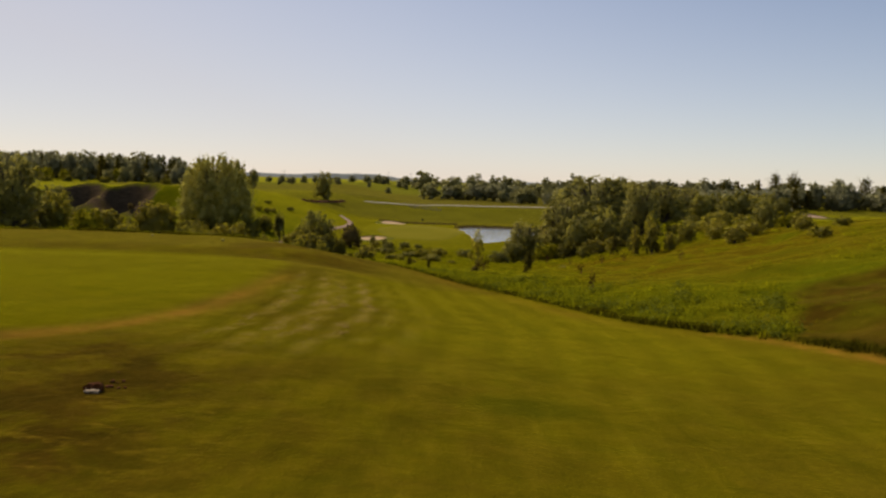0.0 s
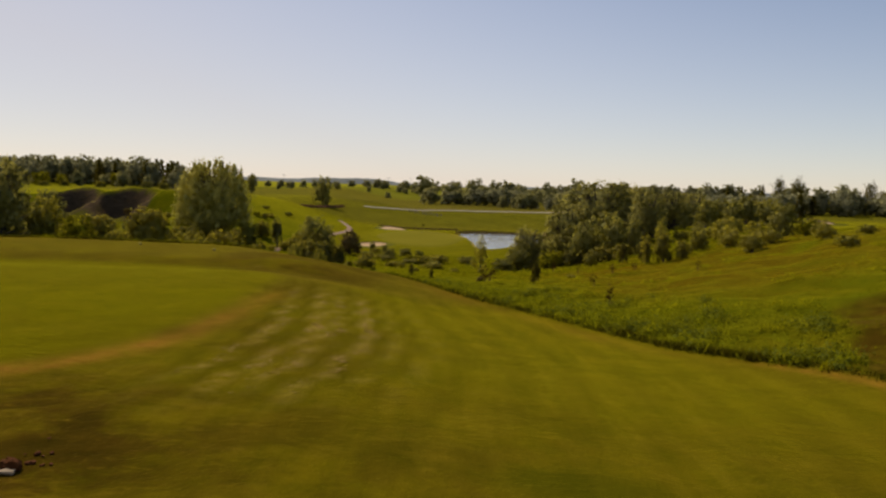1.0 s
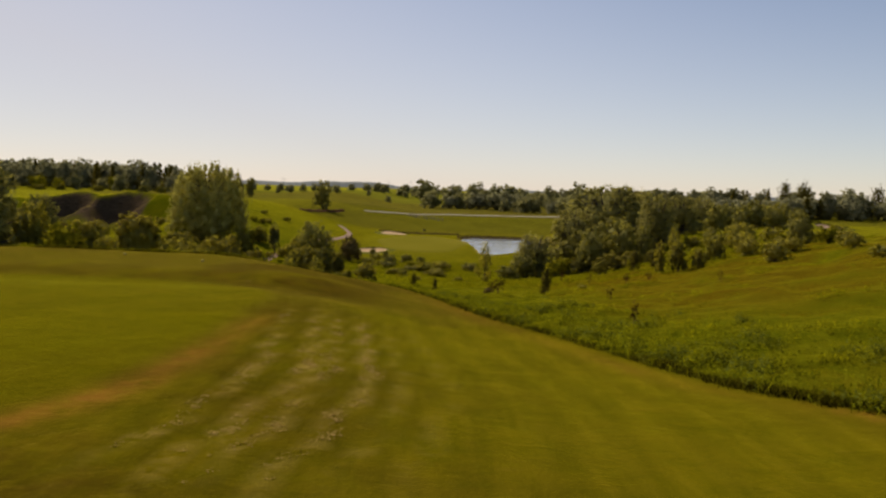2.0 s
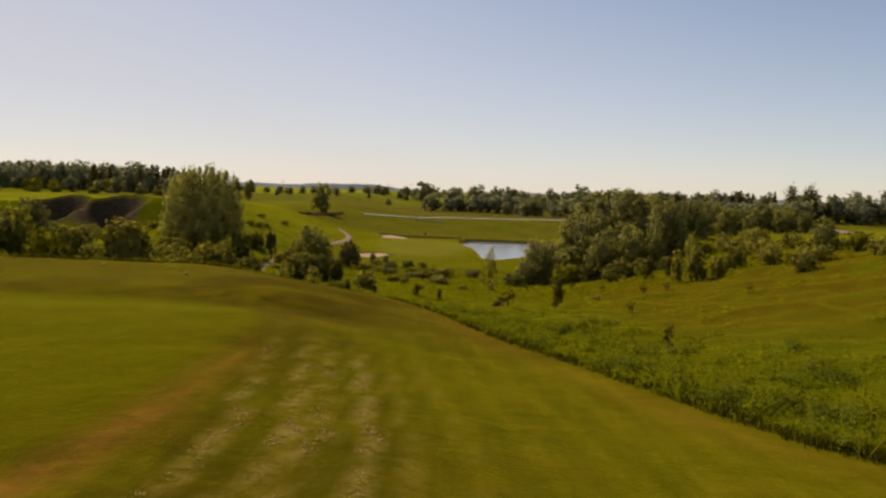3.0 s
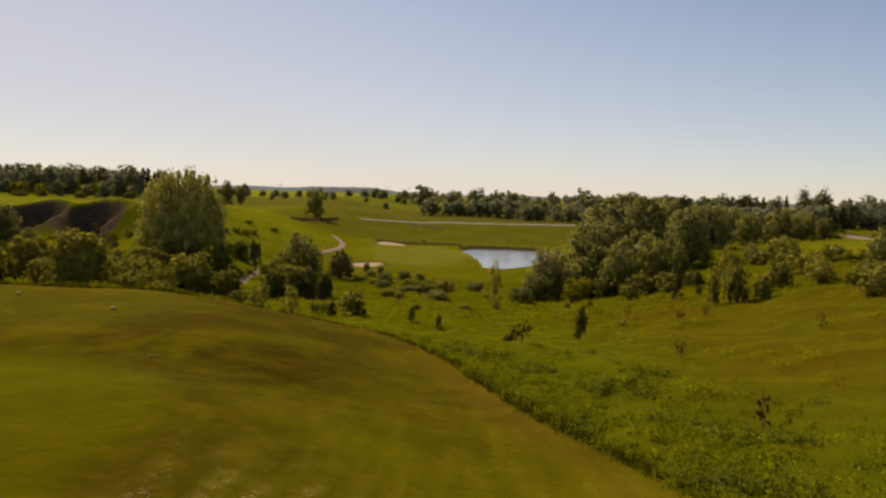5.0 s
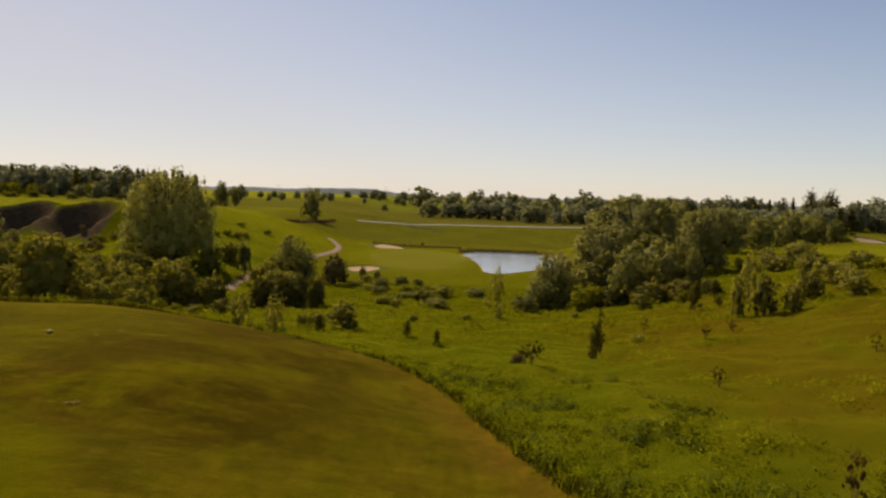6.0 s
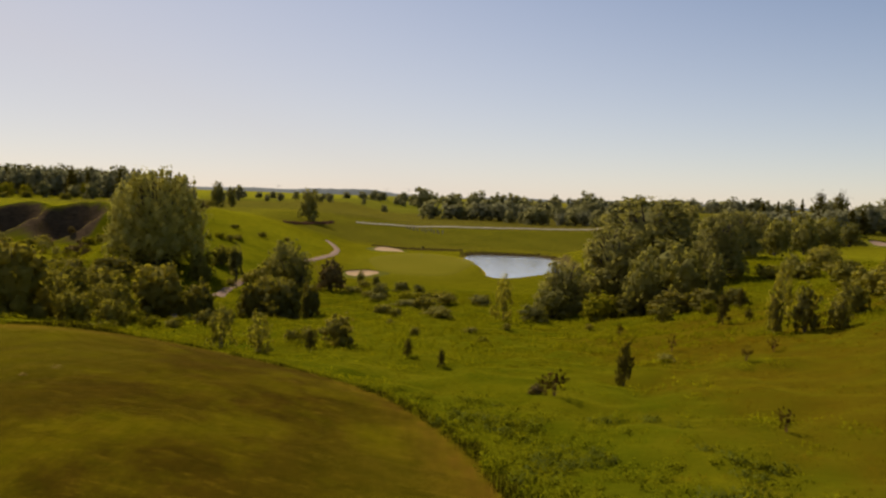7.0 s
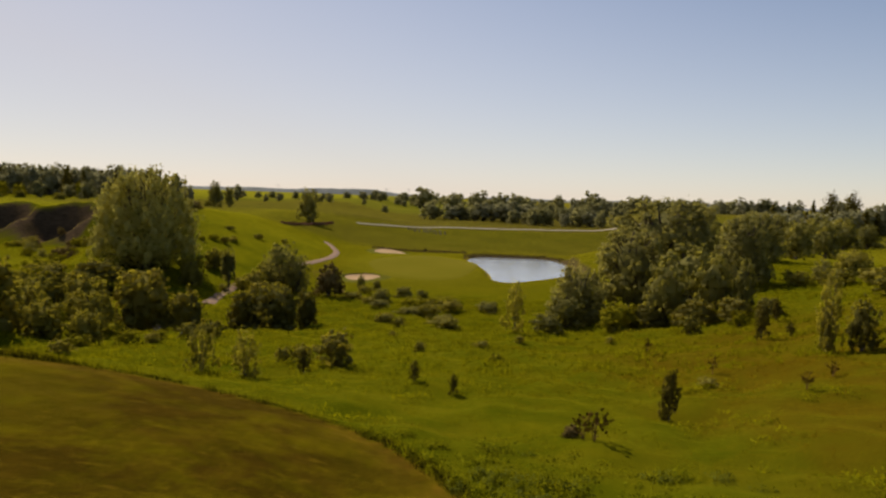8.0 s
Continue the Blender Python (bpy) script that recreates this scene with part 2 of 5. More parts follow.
post_mat = k.colour(k.mix(k.noise(8), (0.16, 0.13, 0.10), (0.32, 0.28, 0.23))).m
k = Mat("dead_brush")
brush_mat = k.colour(k.mix(k.noise(2), (0.14, 0.065, 0.035), (0.24, 0.12, 0.065))).m
k = Mat("steel")
steel_mat = k.colour(k.mix(k.noise(3), (0.30, 0.31, 0.33), (0.42, 0.43, 0.45))).rough(0.5).m
k = Mat("dark_earth")
earth_mat = k.colour(k.mix(k.noise(25), (0.050, 0.018, 0.006), (0.115, 0.042, 0.014))).m


# ---- lie of the land ----
def sm(a, b, v):
    """Smooth step from 0 at a to 1 at b; a may be the larger."""
    s = np.clip((v - a) / (b - a), 0.0, 1.0)
    return s * s * (3 - 2 * s)


AXIS_Y = [-4000, 0, 14, 22, 30, 42, 58, 75, 90, 115, 135, 180, 200, 232, 300, 600, 1500, 4000]
AXIS_Z = [-0.3, -0.25, -0.6, -1.35, -1.9, -2.75, -4.3, -6.0, -7.5, -8.0, -8.3, -8.3, -7.0, -4.4, -4.0, -3.0, -1.5, -1.0]
RIM_X = [-400, -120, -90, -78, -66, -58, -52, -47, -42, -36, -20]
RIM_Y = [160, 159, 158, 158, 158, 158, 155, 138, 128, 132, 138]
BAYS = [(-81.0, 154.5, 1.6, -6.6, 1.2), (-69.8, 153.6, 2.6, -6.6, 1.2)]  # dug-out hollows: centre, radius of the floor, its height, slope of the face
WATER = -8.6
MOUND = 0.25


def fall(y):
    return sum(np.interp(y + d, AXIS_Y, AXIS_Z) for d in (-5, -2.5, 0, 2.5, 5)) / 5


def blend(z, target, w):
    return z + (target - z) * w


def pond_ring(x, y):
    """Below 1 inside the pond."""
    half = 8.2 + 0.07 * (y - 146) + 0.5 * np.sin(y / 5.0) + 0.4 * np.sin(y / 2.3)
    return (np.abs((x - 13.4) / half) ** 5 + np.abs((y - 154.3) / 22.5) ** 5) ** 0.2


def green_ring(x, y):
    return np.sqrt(((x + 5.5 + 0.06 * (y - 144)) / 8.8) ** 2 + ((y - 144) / 16.5) ** 2)


EDGE_Y = [-60, 10, 15, 18, 19.5, 20.6, 22.5, 25.7, 28.7, 30.9, 33, 36, 39, 41, 43.7, 46.4, 48.4, 49.9, 51, 51.6, 52]
EDGE_X = [16, 12, 10.3, 9.3, 8.4, 7.6, 6.3, 5.2, 4.15, 3.35, 2.5, 1.35, 0.6, 0.1, -0.5, -1.65, -2.8, -4.6, -6.5, -8.4, -11]


def mown_side(x, y):
    """Metres into the mown turf (rough: negative)."""
    right = np.interp(y, EDGE_Y, EDGE_X) - x
    front = np.interp(x, [-60, -30, -22, -16, -10, -7, -4], [46, 50, 51.0, 51.4, 51.8, 52.0, 52.2]) - y
    return np.minimum(right * 0.85, np.where(x < -4, front, 99.0))


def lumpy(x, y):
    return 0.5 + 0.25 * (np.sin(x * 0.9 + 1.3 * np.sin(y * 0.5)) + np.sin(y * 1.1 + 1.7 * np.sin(x * 0.43 + 2)))


def cut_over(x, y):
    """A strip beside the turf that was cut short and has browned."""
    return sm(0.0, 0.8, (x - 9.9 - 0.48 * (y - 19.5)) * 0.9 + 0.2 * np.sin(y * 2.1)) * sm(29.5, 28.0, y)


def hummocks(x, y):
    """Gentle unevenness with no grain to it: many crossing swells."""
    g = random.Random(77)
    z = 0.0
    for i in range(14):
        a, long = i * 2.4 + g.uniform(-0.3, 0.3), 1.7 * 1.13 ** i
        z = z + 0.0085 * long * np.sin(2 * math.pi / long * (x * math.cos(a) + y * math.sin(a)) + g.uniform(0, 6.28))
    return z


def bay_ring(x, y, i):
    """Metres from the middle of a dug-out hollow, which lies open to the valley."""
    cx, cy = BAYS[i][:2]
    far = np.hypot(x - cx, np.where(y > cy, y - cy, 0.35 * (y - cy)))
    return far + 0.14 * np.sin(x * 1.1 + 0.6 * np.sin(y)) * np.sin(y * 0.9) + 0.1 * np.sin(x * 2.7 + y)


def bay_brow(x, y, i):
    """Domed spoil over the head of a hollow."""
    cx, cy = BAYS[i][:2]
    return 1.5 * np.exp(-(((x - cx) / 4.6) ** 2) - ((y - cy - 7.0) / 5.0) ** 2)


def height(x, y):
    x, y = np.asarray(x, float), np.asarray(y, float)
    z = fall(y)
    # tee plateau and its forward tier
    tee = -0.3 - 0.022 * (y - 15) - 0.02 * np.maximum(0, y - 36)
    side_a = 2.5 - 0.13 * (y - 25)
    side_b = -7.0 - 0.2 * (y - 25) - 0.38 * np.maximum(0, y - 40)
    z = blend(z, tee, sm(0, 1, (x - side_a) / (side_b - side_a)) * sm(63, 50, y) * sm(-60, -20, y))
    z = z - 0.32 * np.exp(-((y - 35) / 2.6) ** 2) * sm(0, -8, x)
    z = z + MOUND * np.exp(-(((x + 4.6) / 4.5) ** 2) - ((y - 48.5) / 4.5) ** 2)
    # valley sides
    foot = -20 + 15 * sm(105, 140, y)
    z = z + 1.6 * sm(foot, foot - 22, x) * sm(50, 66, y) * sm(330, 250, y)
    back = 34 * sm(150, 195, y)
    z = z + 5.5 * sm(6 + back, 40 + back, x) * sm(400, 250, y)
    # hill with its dug-out face
    rim = np.interp(x, RIM_X, RIM_Y)
    brow = 0.4 - 1.7 * sm(-56, -80, x) - 1.7 * sm(150, 192, y) * sm(-84, -58, x) * sm(330, 260, y)
    z = blend(z, brow, sm(-19, -47, x) * sm(rim - 34 + 20 * sm(-44, -52, x), rim + 4 - 4 * sm(-44, -52, x), y) * sm(700, 420, y))
    for i, (_, _, r0, floor, slope) in enumerate(BAYS):
        z = z + bay_brow(x, y, i)
    for i, (_, _, r0, floor, slope) in enumerate(BAYS):
        z = np.minimum(z, floor + slope * np.maximum(0, bay_ring(x, y, i) - r0))
    # pond and green
    z = blend(z, WATER - 0.9, sm(1.06, 0.9, pond_ring(x, y)))
    z = blend(z, -7.5 + 0.012 * (y - 144), sm(1.7, 0.95, green_ring(x, y)))
    # damp hollows among the bushes
    z = z - 2.0 * np.exp(-(((x + 24.0) / 4.2) ** 2) - ((y - 86.5) / 5.0) ** 2) - 0.7 * np.exp(-(((x + 14.8) / 3.5) ** 2) - ((y - 88) / 4.5) ** 2)
    # unevenness, and hummocks where nobody mows
    wild = sm(-0.3, -2.5, mown_side(x, y)) * sm(118, 100, y) * sm(10, 20, y)
    z = z + wild * hummocks(x, y)
    z = z + 0.06 * np.sin(x / 3.1 + 0.7) * np.sin(y / 4.3) * sm(20, 50, y)
    z = z + 0.25 * np.sin(x / 17.0 + 1.1) * np.sin(y / 23.0 + x / 60.0) * sm(60, 110, y)
    return z


def ground_z(x, y):
    return float(height(x, y))


# ---- building helpers ----
def mesh_object(name, verts, faces, material, parent=None, smooth=False):
    me = bpy.data.meshes.new(name)
    me.from_pydata(verts, [], faces)
    if smooth:
        me.shade_smooth()
    me.materials.append(material)
    ob = new(name, me)
    if parent:
        ob.parent = parent
    return ob


def quad_mesh(name, v, n, material, corners=4, soft=None):
    """A mesh of n separate small faces; v holds their corners in order, soft the way each face is rounded off."""
    me = bpy.data.meshes.new(name)
    v = np.asarray(v, np.float32).reshape(-1, 3)
    me.vertices.add(len(v))
    me.vertices.foreach_set("co", v.ravel())
    me.loops.add(n * corners)
    me.loops.foreach_set("vertex_index", np.arange(n * corners, dtype=np.int32))
    me.polygons.add(n)
    me.polygons.foreach_set("loop_start", np.arange(0, n * corners, corners, dtype=np.int32))
    me.update(calc_edges=True)
    me.validate()
    if soft is not None:
        a = me.attributes.new("custom_normal", "FLOAT_VECTOR", "POINT")
        a.data.foreach_set("vector", np.repeat(np.asarray(soft, np.float32), corners, axis=0).ravel())
    me.materials.append(material)
    return me


def part(name, bm, material, parent, label=""):
    me = bpy.data.meshes.new(name)
    bm.to_mesh(me)
    bm.free()
    me.materials.append(material)
    ob = new(name, me)
    ob.parent = parent
    return tagged(ob, label)


# ---- ground ----
def tee_ring(x, y):
    return (np.abs((x + 19) / 12.7) ** 4 + np.abs((y - 24.6) / 11.6) ** 4) ** 0.25


def tee_ring_front(x, y):
    return np.sqrt(((x + 24) / 14.5) ** 2 + ((y - 45.5) / 6.2) ** 2)


LANES = (-4.35, -3.45, -2.9, -2.05, -1.3, -0.45)


def mower_lane(x, y):
    """How far across the mower's curving lanes a place lies, in metres."""
    return x + 0.14 * np.maximum(0, y - 20) + 0.017 * np.maximum(0, 20 - y) ** 2


def spread(first, last, step):
    return list(np.arange(first, last, step))


xs = [-4000, -2500, -1500, -900, -600, -420, -320] + spread(-260, -120, 10) + spread(-120, -100, 2.5) + spread(-100, -34, 0.75) + spread(-34, 26, 0.34) + spread(26, 70, 1.2) + spread(70, 260, 10) + [320, 420, 600, 900, 1500, 2500, 4000]
ys = [-4000, -1500, -600, -250, -100, -50, -25, -10, -4] + spread(0, 62, 0.36) + spread(62, 185, 0.9) + spread(185, 300, 3) + spread(300, 600, 20) + [650, 750, 900, 1200, 1700, 2500, 4000]
GX, GY = np.meshgrid(np.array(xs, float), np.array(ys, float))
GZ = height(GX, GY)
side = mown_side(GX, GY)
GZ = GZ + 0.06 * sm(0.1, -0.2, side) * sm(62, 56, GY)
w, h = len(xs), len(ys)
idx = np.arange(w * h).reshape(h, w)
faces = np.stack([idx[:-1, :-1], idx[:-1, 1:], idx[1:, 1:], idx[1:, :-1]], -1).reshape(-1, 4)
ground = mesh_object("ground", np.stack([GX, GY, GZ], -1).reshape(-1, 3).tolist(), faces.tolist(), ground_mat, smooth=True)
tagged(ground, "mown golf tee and fairway running out into rough grass and fields", "ground", kind="structure")


def paint(name, values):
    a = ground.data.attributes.new(name, "FLOAT", "POINT")
    a.data.foreach_set("value", np.clip(values, 0, 1).astype(np.float32).ravel())


wob = 0.5 * np.sin(GX * 0.9 + GY * 0.7) + 0.35 * np.sin(GX * 2.3 - GY * 1.7)
mown_mask = sm(-0.12, 0.12, side) * sm(64, 56, GY)
paint("mown", mown_mask)
ring, ring_f = tee_ring(GX, GY), tee_ring_front(GX, GY)
paint("tee", np.maximum(sm(1.02, 0.97, ring), 0.75 * sm(1.03, 0.95, ring_f)) * mown_mask)
tan_band = 1.7 * np.exp(-((ring - 1.04) / 0.030) ** 2) * sm(-12.5, -8.0, GX + 0.15 * wob) * sm(28, 23, GY) * (0.65 + 0.35 * wob)
edge_band = 0.45 * np.exp(-((side - 0.75) / 0.5) ** 2) * sm(18, 26, GY) * (0.7 + 0.3 * wob)
edge_band = np.maximum(edge_band, 0.85 * np.exp(-(((side - 0.3) / 0.28) ** 2)) * sm(30, 38, GY) * (0.75 + 0.25 * wob))
edge_band = np.maximum(edge_band, 0.8 * np.exp(-(((side - 0.25) / 0.25) ** 2)) * sm(21, 18.5, GY) * sm(9, 12, GY))
paint("worn", np.maximum(tan_band, edge_band) * mown_mask)
lane_u = mower_lane(GX, GY)
lanes = sum(q * np.exp(-((lane_u + 0.1 * np.sin(2.7 * GY) - u) / 0.11) ** 2) for u, q in zip(LANES, (1, 1, 1, 1, 0.4, 0.2)))
paint("clip", lanes * sm(12, 16, GY) * sm(31, 25, GY) * mown_mask)
dark_lanes = sum(np.exp(-((lane_u - u) / q) ** 2) for u, q in ((-4.75, 0.2), (-3.9, 0.24), (-2.5, 0.24), (-1.65, 0.24), (-0.85, 0.2))) * sm(11, 15, GY) * sm(33, 27, GY)
paint("stripe", np.maximum(0.8 * dark_lanes, 0.45 * (0.5 + 0.5 * np.sin(2 * math.pi * lane_u / 1.25)) * sm(-4.5, -1.5, GX) * sm(40, 32, GY)))
paint("sere", sm(4, 13, GX + 2 * wob) * np.maximum(sm(30, 42, GY), 0.9 * sm(26, 20, GY + wob)) * sm(84, 72, GY))
# dried turf; the near left is also darkened to stand in for lens falloff
paint("dry", (1 - 0.5 * sm(1.02, 0.95, ring)) * np.maximum((1 - 0.65 * sm(1.02, 0.9, ring_f)) * sm(27, 35, GY + 0.15 * GX + 1.5 * wob) * (0.62 + 0.28 * sm(-16, -9, GX) + 0.08 * sm(40, 44, GY)) * (1 - 0.3 * sm(-6, -2, GX)), 0.4 * sm(18, 11, GY + wob) + (0.15 + 0.22 * sm(0, -4, GX)) * sm(14, 18, GY) + 0.26 * sm(25, 18, GY + wob) * sm(3, -3, GX) + 0.75 * sm(-2, -7, GX) * sm(16, 11, GY) + 0.35 * sm(-2, -7, GX) * sm(21, 28, GY)) * mown_mask + 1.0 * cut_over(GX, GY) * (1 - mown_mask))
# darker green spot on the near turf
paint("dark_spot", 0.55 * sm(1.0, 0.45, np.hypot((GX - 1.4) / 1.5, (GY - 10.8) / 0.9) + 0.1 * wob) * mown_mask)
bay_soil = np.maximum(sm(6.1, 5.7, bay_ring(GX, GY, 0) - 0.8 * bay_brow(GX, GY, 0) + 0.12 * wob), sm(7.1, 6.7, bay_ring(GX, GY, 1) - 0.8 * bay_brow(GX, GY, 1) + 0.12 * wob)) * sm(146, 151, GY + 1.5 * wob + 0.25 * (GX + 75))
paint("soil", np.maximum(bay_soil, sm(1.06, 1.015, pond_ring(GX, GY)) * 0.85))
paint("field", 0.85 * sm(302, 334, GY + 0.3 * GX + 8 * wob) * sm(60, 20, GX))
paint("lush", 0.9 * sm(86, 100, GY + 3 * wob) * sm(172, 158, GY + 3 * wob) * sm(-20, -25, GX + wob) * sm(-60, -52, GX + 2 * wob))
paint("fringe", 0.9 * sm(1.45, 1.0, green_ring(GX, GY) + 0.06 * wob))
paint("lawn", 0.85 * sm(112, 126, GY + 2 * wob) * sm(196, 176, GY + 2 * wob) * sm(-26, -20, GX))
paint("scrub", (0.5 * sm(174, 186, GY + 3 * wob) + 0.45 * sm(222, 234, GY + 3 * wob)) * np.maximum(sm(-75, -45, GX + 4 * wob), sm(168, 186, GY + 0.5 * GX + 20) * sm(-130, -100, GX)) + 0.25 * sm(160, 170, GY + 2 * wob) * sm(-44, -56, GX + 2 * wob) * sm(300, 250, GY))


# ---- water, green, sand, paths ----
def patch(name, ring_points, lift, material, label, category, rows=6):
    """A sheet draped on the ground inside a closed ring of (x, y)."""
    cx, cy = np.mean(ring_points, axis=0)
    v, f, n = [], [], len(ring_points)
    for r in range(1, rows + 1):
        for x, y in ring_points:
            px, py = cx + (x - cx) * r / rows, cy + (y - cy) * r / rows
            v.append((px, py, ground_z(px, py) + (lift if r < rows else lift * 0.2)))
    v.append((cx, cy, ground_z(cx, cy) + lift))
    for i in range(n):
        f.append((len(v) - 1, i, (i + 1) % n))
        for r in range(rows - 1):
            f.append((r * n + i, (r + 1) * n + i, (r + 1) * n + (i + 1) % n, r * n + (i + 1) % n))
    return tagged(mesh_object(name, v, f, material, smooth=True), label, category, kind="structure")


def oval(cx, cy, rx, ry, wave=0.0, n=40, phase=0.0):
    out = []
    for i in range(n):
        a = 2 * math.pi * i / n
        k = 1 + wave * math.sin(3 * a + phase) + 0.5 * wave * math.sin(5 * a + 2 * phase)
        out.append((cx + rx * k * math.cos(a), cy + ry * k * math.sin(a)))
    return out


wv = [(13.4 + 12.5 * math.cos(a), 154.3 + 25 * math.sin(a), WATER) for a in np.linspace(0, 2 * math.pi, 64, endpoint=False)]
tagged(mesh_object("water", wv, [tuple(range(64))], water_mat), "still pond reflecting the pale sky", "pond", kind="structure")
patch("putting_green", oval(-4.4, 143, 8.8, 16, 0.05), 0.05, green_mat, "smooth pale putting green beside the pond", "putting green", rows=10)


def ribbon(name, line, width, lift, material, label, category):
    """A path of even width, draped on the ground along a line of (x, y)."""
    p = np.array(line, float)
    t = np.arange(len(p))
    u = np.linspace(0, len(p) - 1, len(p) * 8)
    q = np.stack([np.interp(u, t, p[:, 0]), np.interp(u, t, p[:, 1])], -1)
    for _ in range(6):
        q[1:-1] = (q[:-2] + q[1:-1] * 2 + q[2:]) / 4
    d = np.gradient(q, axis=0)
    d /= np.linalg.norm(d, axis=1)[:, None]
    nrm = np.stack([-d[:, 1], d[:, 0]], -1)
    v, f = [], []
    for i in range(len(q)):
        for k in (-0.5, -0.25, 0, 0.25, 0.5):
            x, y = q[i] + nrm[i] * width * k * (1 + 0.06 * math.sin(i * 1.3))
            v.append((x, y, ground_z(x, y) + lift * (1.0 if abs(k) < 0.4 else 0.3)))
    for i in range(len(q) - 1):
        for k in range(4):
            a = i * 5 + k
            f.append((a, a + 1, a + 6, a + 5))
    return tagged(mesh_object(name, v, f, material, smooth=True), label, category, kind="structure")


ribbon("road", [(-24, 214.5), (-21.3, 216), (-4, 225.6), (18, 228), (40, 229), (70, 229)], 1.15, 0.26, road_mat, "pale gravel road across the far bank", "road")
ribbon("cart_path", [(-24.3, 97.6), (-24.6, 100), (-25.3, 106), (-25.4, 112), (-24.4, 120), (-22.8, 128), (-21.0, 136), (-19.9, 146.5), (-20.4, 157), (-23.0, 166), (-24.6, 170)], 1.15, 0.10, gravel_mat, "pinkish gravel cart path winding past the bushes", "cart path")


# ---- plants ----
rng = np.random.default_rng(7)


def unit(v):
    return v / (np.linalg.norm(v, axis=1)[:, None] + 1e-6)


def cube_ball(n=3):
    """Corners of a ball of radius one, as small four-sided faces."""
    out = []
    for axis in range(3):
        for way in (-1.0, 1.0):
            for i in range(n):
                for j in range(n):
                    ring = []
                    for a, b in ((0, 0), (1, 0), (1, 1), (0, 1)) if way > 0 else ((0, 0), (0, 1), (1, 1), (1, 0)):
                        p = np.zeros(3)
                        p[axis], p[(axis + 1) % 3], p[(axis + 2) % 3] = way, 2 * (i + a) / n - 1, 2 * (j + b) / n - 1
                        ring.append(p / np.linalg.norm(p))
                    out.append(ring)
    return np.array(out)


BALL, COARSE = cube_ball(), cube_ball(2)


def lump_of(d, who):
    return 1 + 0.13 * np.sin(d[..., 0] * 5 + who * 1.7) * np.sin(d[..., 1] * 6 + who) + 0.12 * np.sin(d[..., 2] * 7 + who * 2.3)


def leaves_on(blobs, n, size, seed, inner=0.22, droop=0.0, up=0.35, tall=1.0, per=16, loose=0.5, shell=0.34, core=0.75, dense=1):
    """Corners and facing of n small leaf sprays, hung in loose twig clusters over and inside lumpy blobs (x, y, z, rx, ry, rz)."""
    g = np.random.default_rng(seed)
    b = np.array(blobs, float)
    area = (b[:, 3] * b[:, 4] + b[:, 3] * b[:, 5] + b[:, 4] * b[:, 5])
    m = n // per
    who = g.choice(len(b), m, p=area / area.sum())
    d = g.normal(size=(m, 3))
    d /= np.linalg.norm(d, axis=1)[:, None]
    lump = lump_of(d, who)
    r = np.where(g.random(m) < inner, g.random(m) ** 0.5 * 0.85, 1.0 - 0.65 * shell + shell * g.random(m) ** 1.6) * lump
    twig = b[who, :3] + d * b[who, 3:] * r[:, None]
    reach = (0.25 + 0.75 * g.random(m)) * loose * b[who, 3]
    # every leaf lies along its twig, which points outwards and up (or down, where the tree weeps)
    axis = d * 0.7 + g.normal(scale=0.45, size=(m, 3))
    axis[:, 2] += tall - 2.0 * droop
    axis /= np.linalg.norm(axis, axis=1)[:, None]
    who2 = np.repeat(np.arange(m), per)
    k = len(who2)
    c = twig[who2] + axis[who2] * (reach[who2] * g.uniform(-0.5, 1.0, k))[:, None] + g.normal(size=(k, 3)) * (0.22 * reach[who2])[:, None]
    nor = d[who2] * 1.0 + g.normal(scale=0.38, size=(k, 3))
    nor[:, 2] += up
    nor /= np.linalg.norm(nor, axis=1)[:, None]
    t = np.cross(nor, g.normal(size=(k, 3)))
    t[:, 2] -= droop
    t /= np.linalg.norm(t, axis=1)[:, None]
    s = np.cross(nor, t)
    ln = (size * (0.55 + 0.9 * g.random(k)))[:, None]
    wd = ln * (0.26 + 0.2 * g.random(k))[:, None]
    whole = c - np.array([0, 0, 0.42])
    whole /= np.linalg.norm(whole, axis=1)[:, None] + 1e-6
    face = unit(d[who2] * 0.8 + whole * 0.6 + nor * 0.55)
    v = np.stack([c - t * ln, c - s * wd + nor * ln * 0.15, c + t * ln, c + s * wd + nor * ln * 0.15], 1)
    if core:  # the dense inside of each lump, where no light gets through
        each = np.arange(len(b))[:, None, None]
        ball = BALL if core > 0.9 else COARSE
        ball = np.broadcast_to(ball, (len(b), *ball.shape))
        mass = b[:, None, None, :3] + ball * b[:, None, None, 3:] * (np.where(each < dense, core, 0.6 * core) * lump_of(ball, each))[..., None]
        v = np.concatenate([v, mass.reshape(-1, 4, 3)])
        face = np.concatenate([face, unit(ball.mean(axis=2).reshape(-1, 3))])
    return v, face


def tube(bm, points, radii, sides=6):
    """A tapered limb along points."""
    rings = []
    for i, (p, r) in enumerate(zip(points, radii)):
        p = Vector(p)
        a = Vector(points[min(i + 1, len(points) - 1)]) - Vector(points[max(i - 1, 0)])
        q = a.to_track_quat("Z", "Y")
        rings.append([bm.verts.new(p + q @ Vector((r * math.cos(2 * math.pi * k / sides), r * math.sin(2 * math.pi * k / sides), 0))) for k in range(sides)])
    for a, b in zip(rings, rings[1:]):
        for k in range(sides):
            bm.faces.new((a[k], a[(k + 1) % sides], b[(k + 1) % sides], b[k]))
    bm.faces.new(rings[-1])


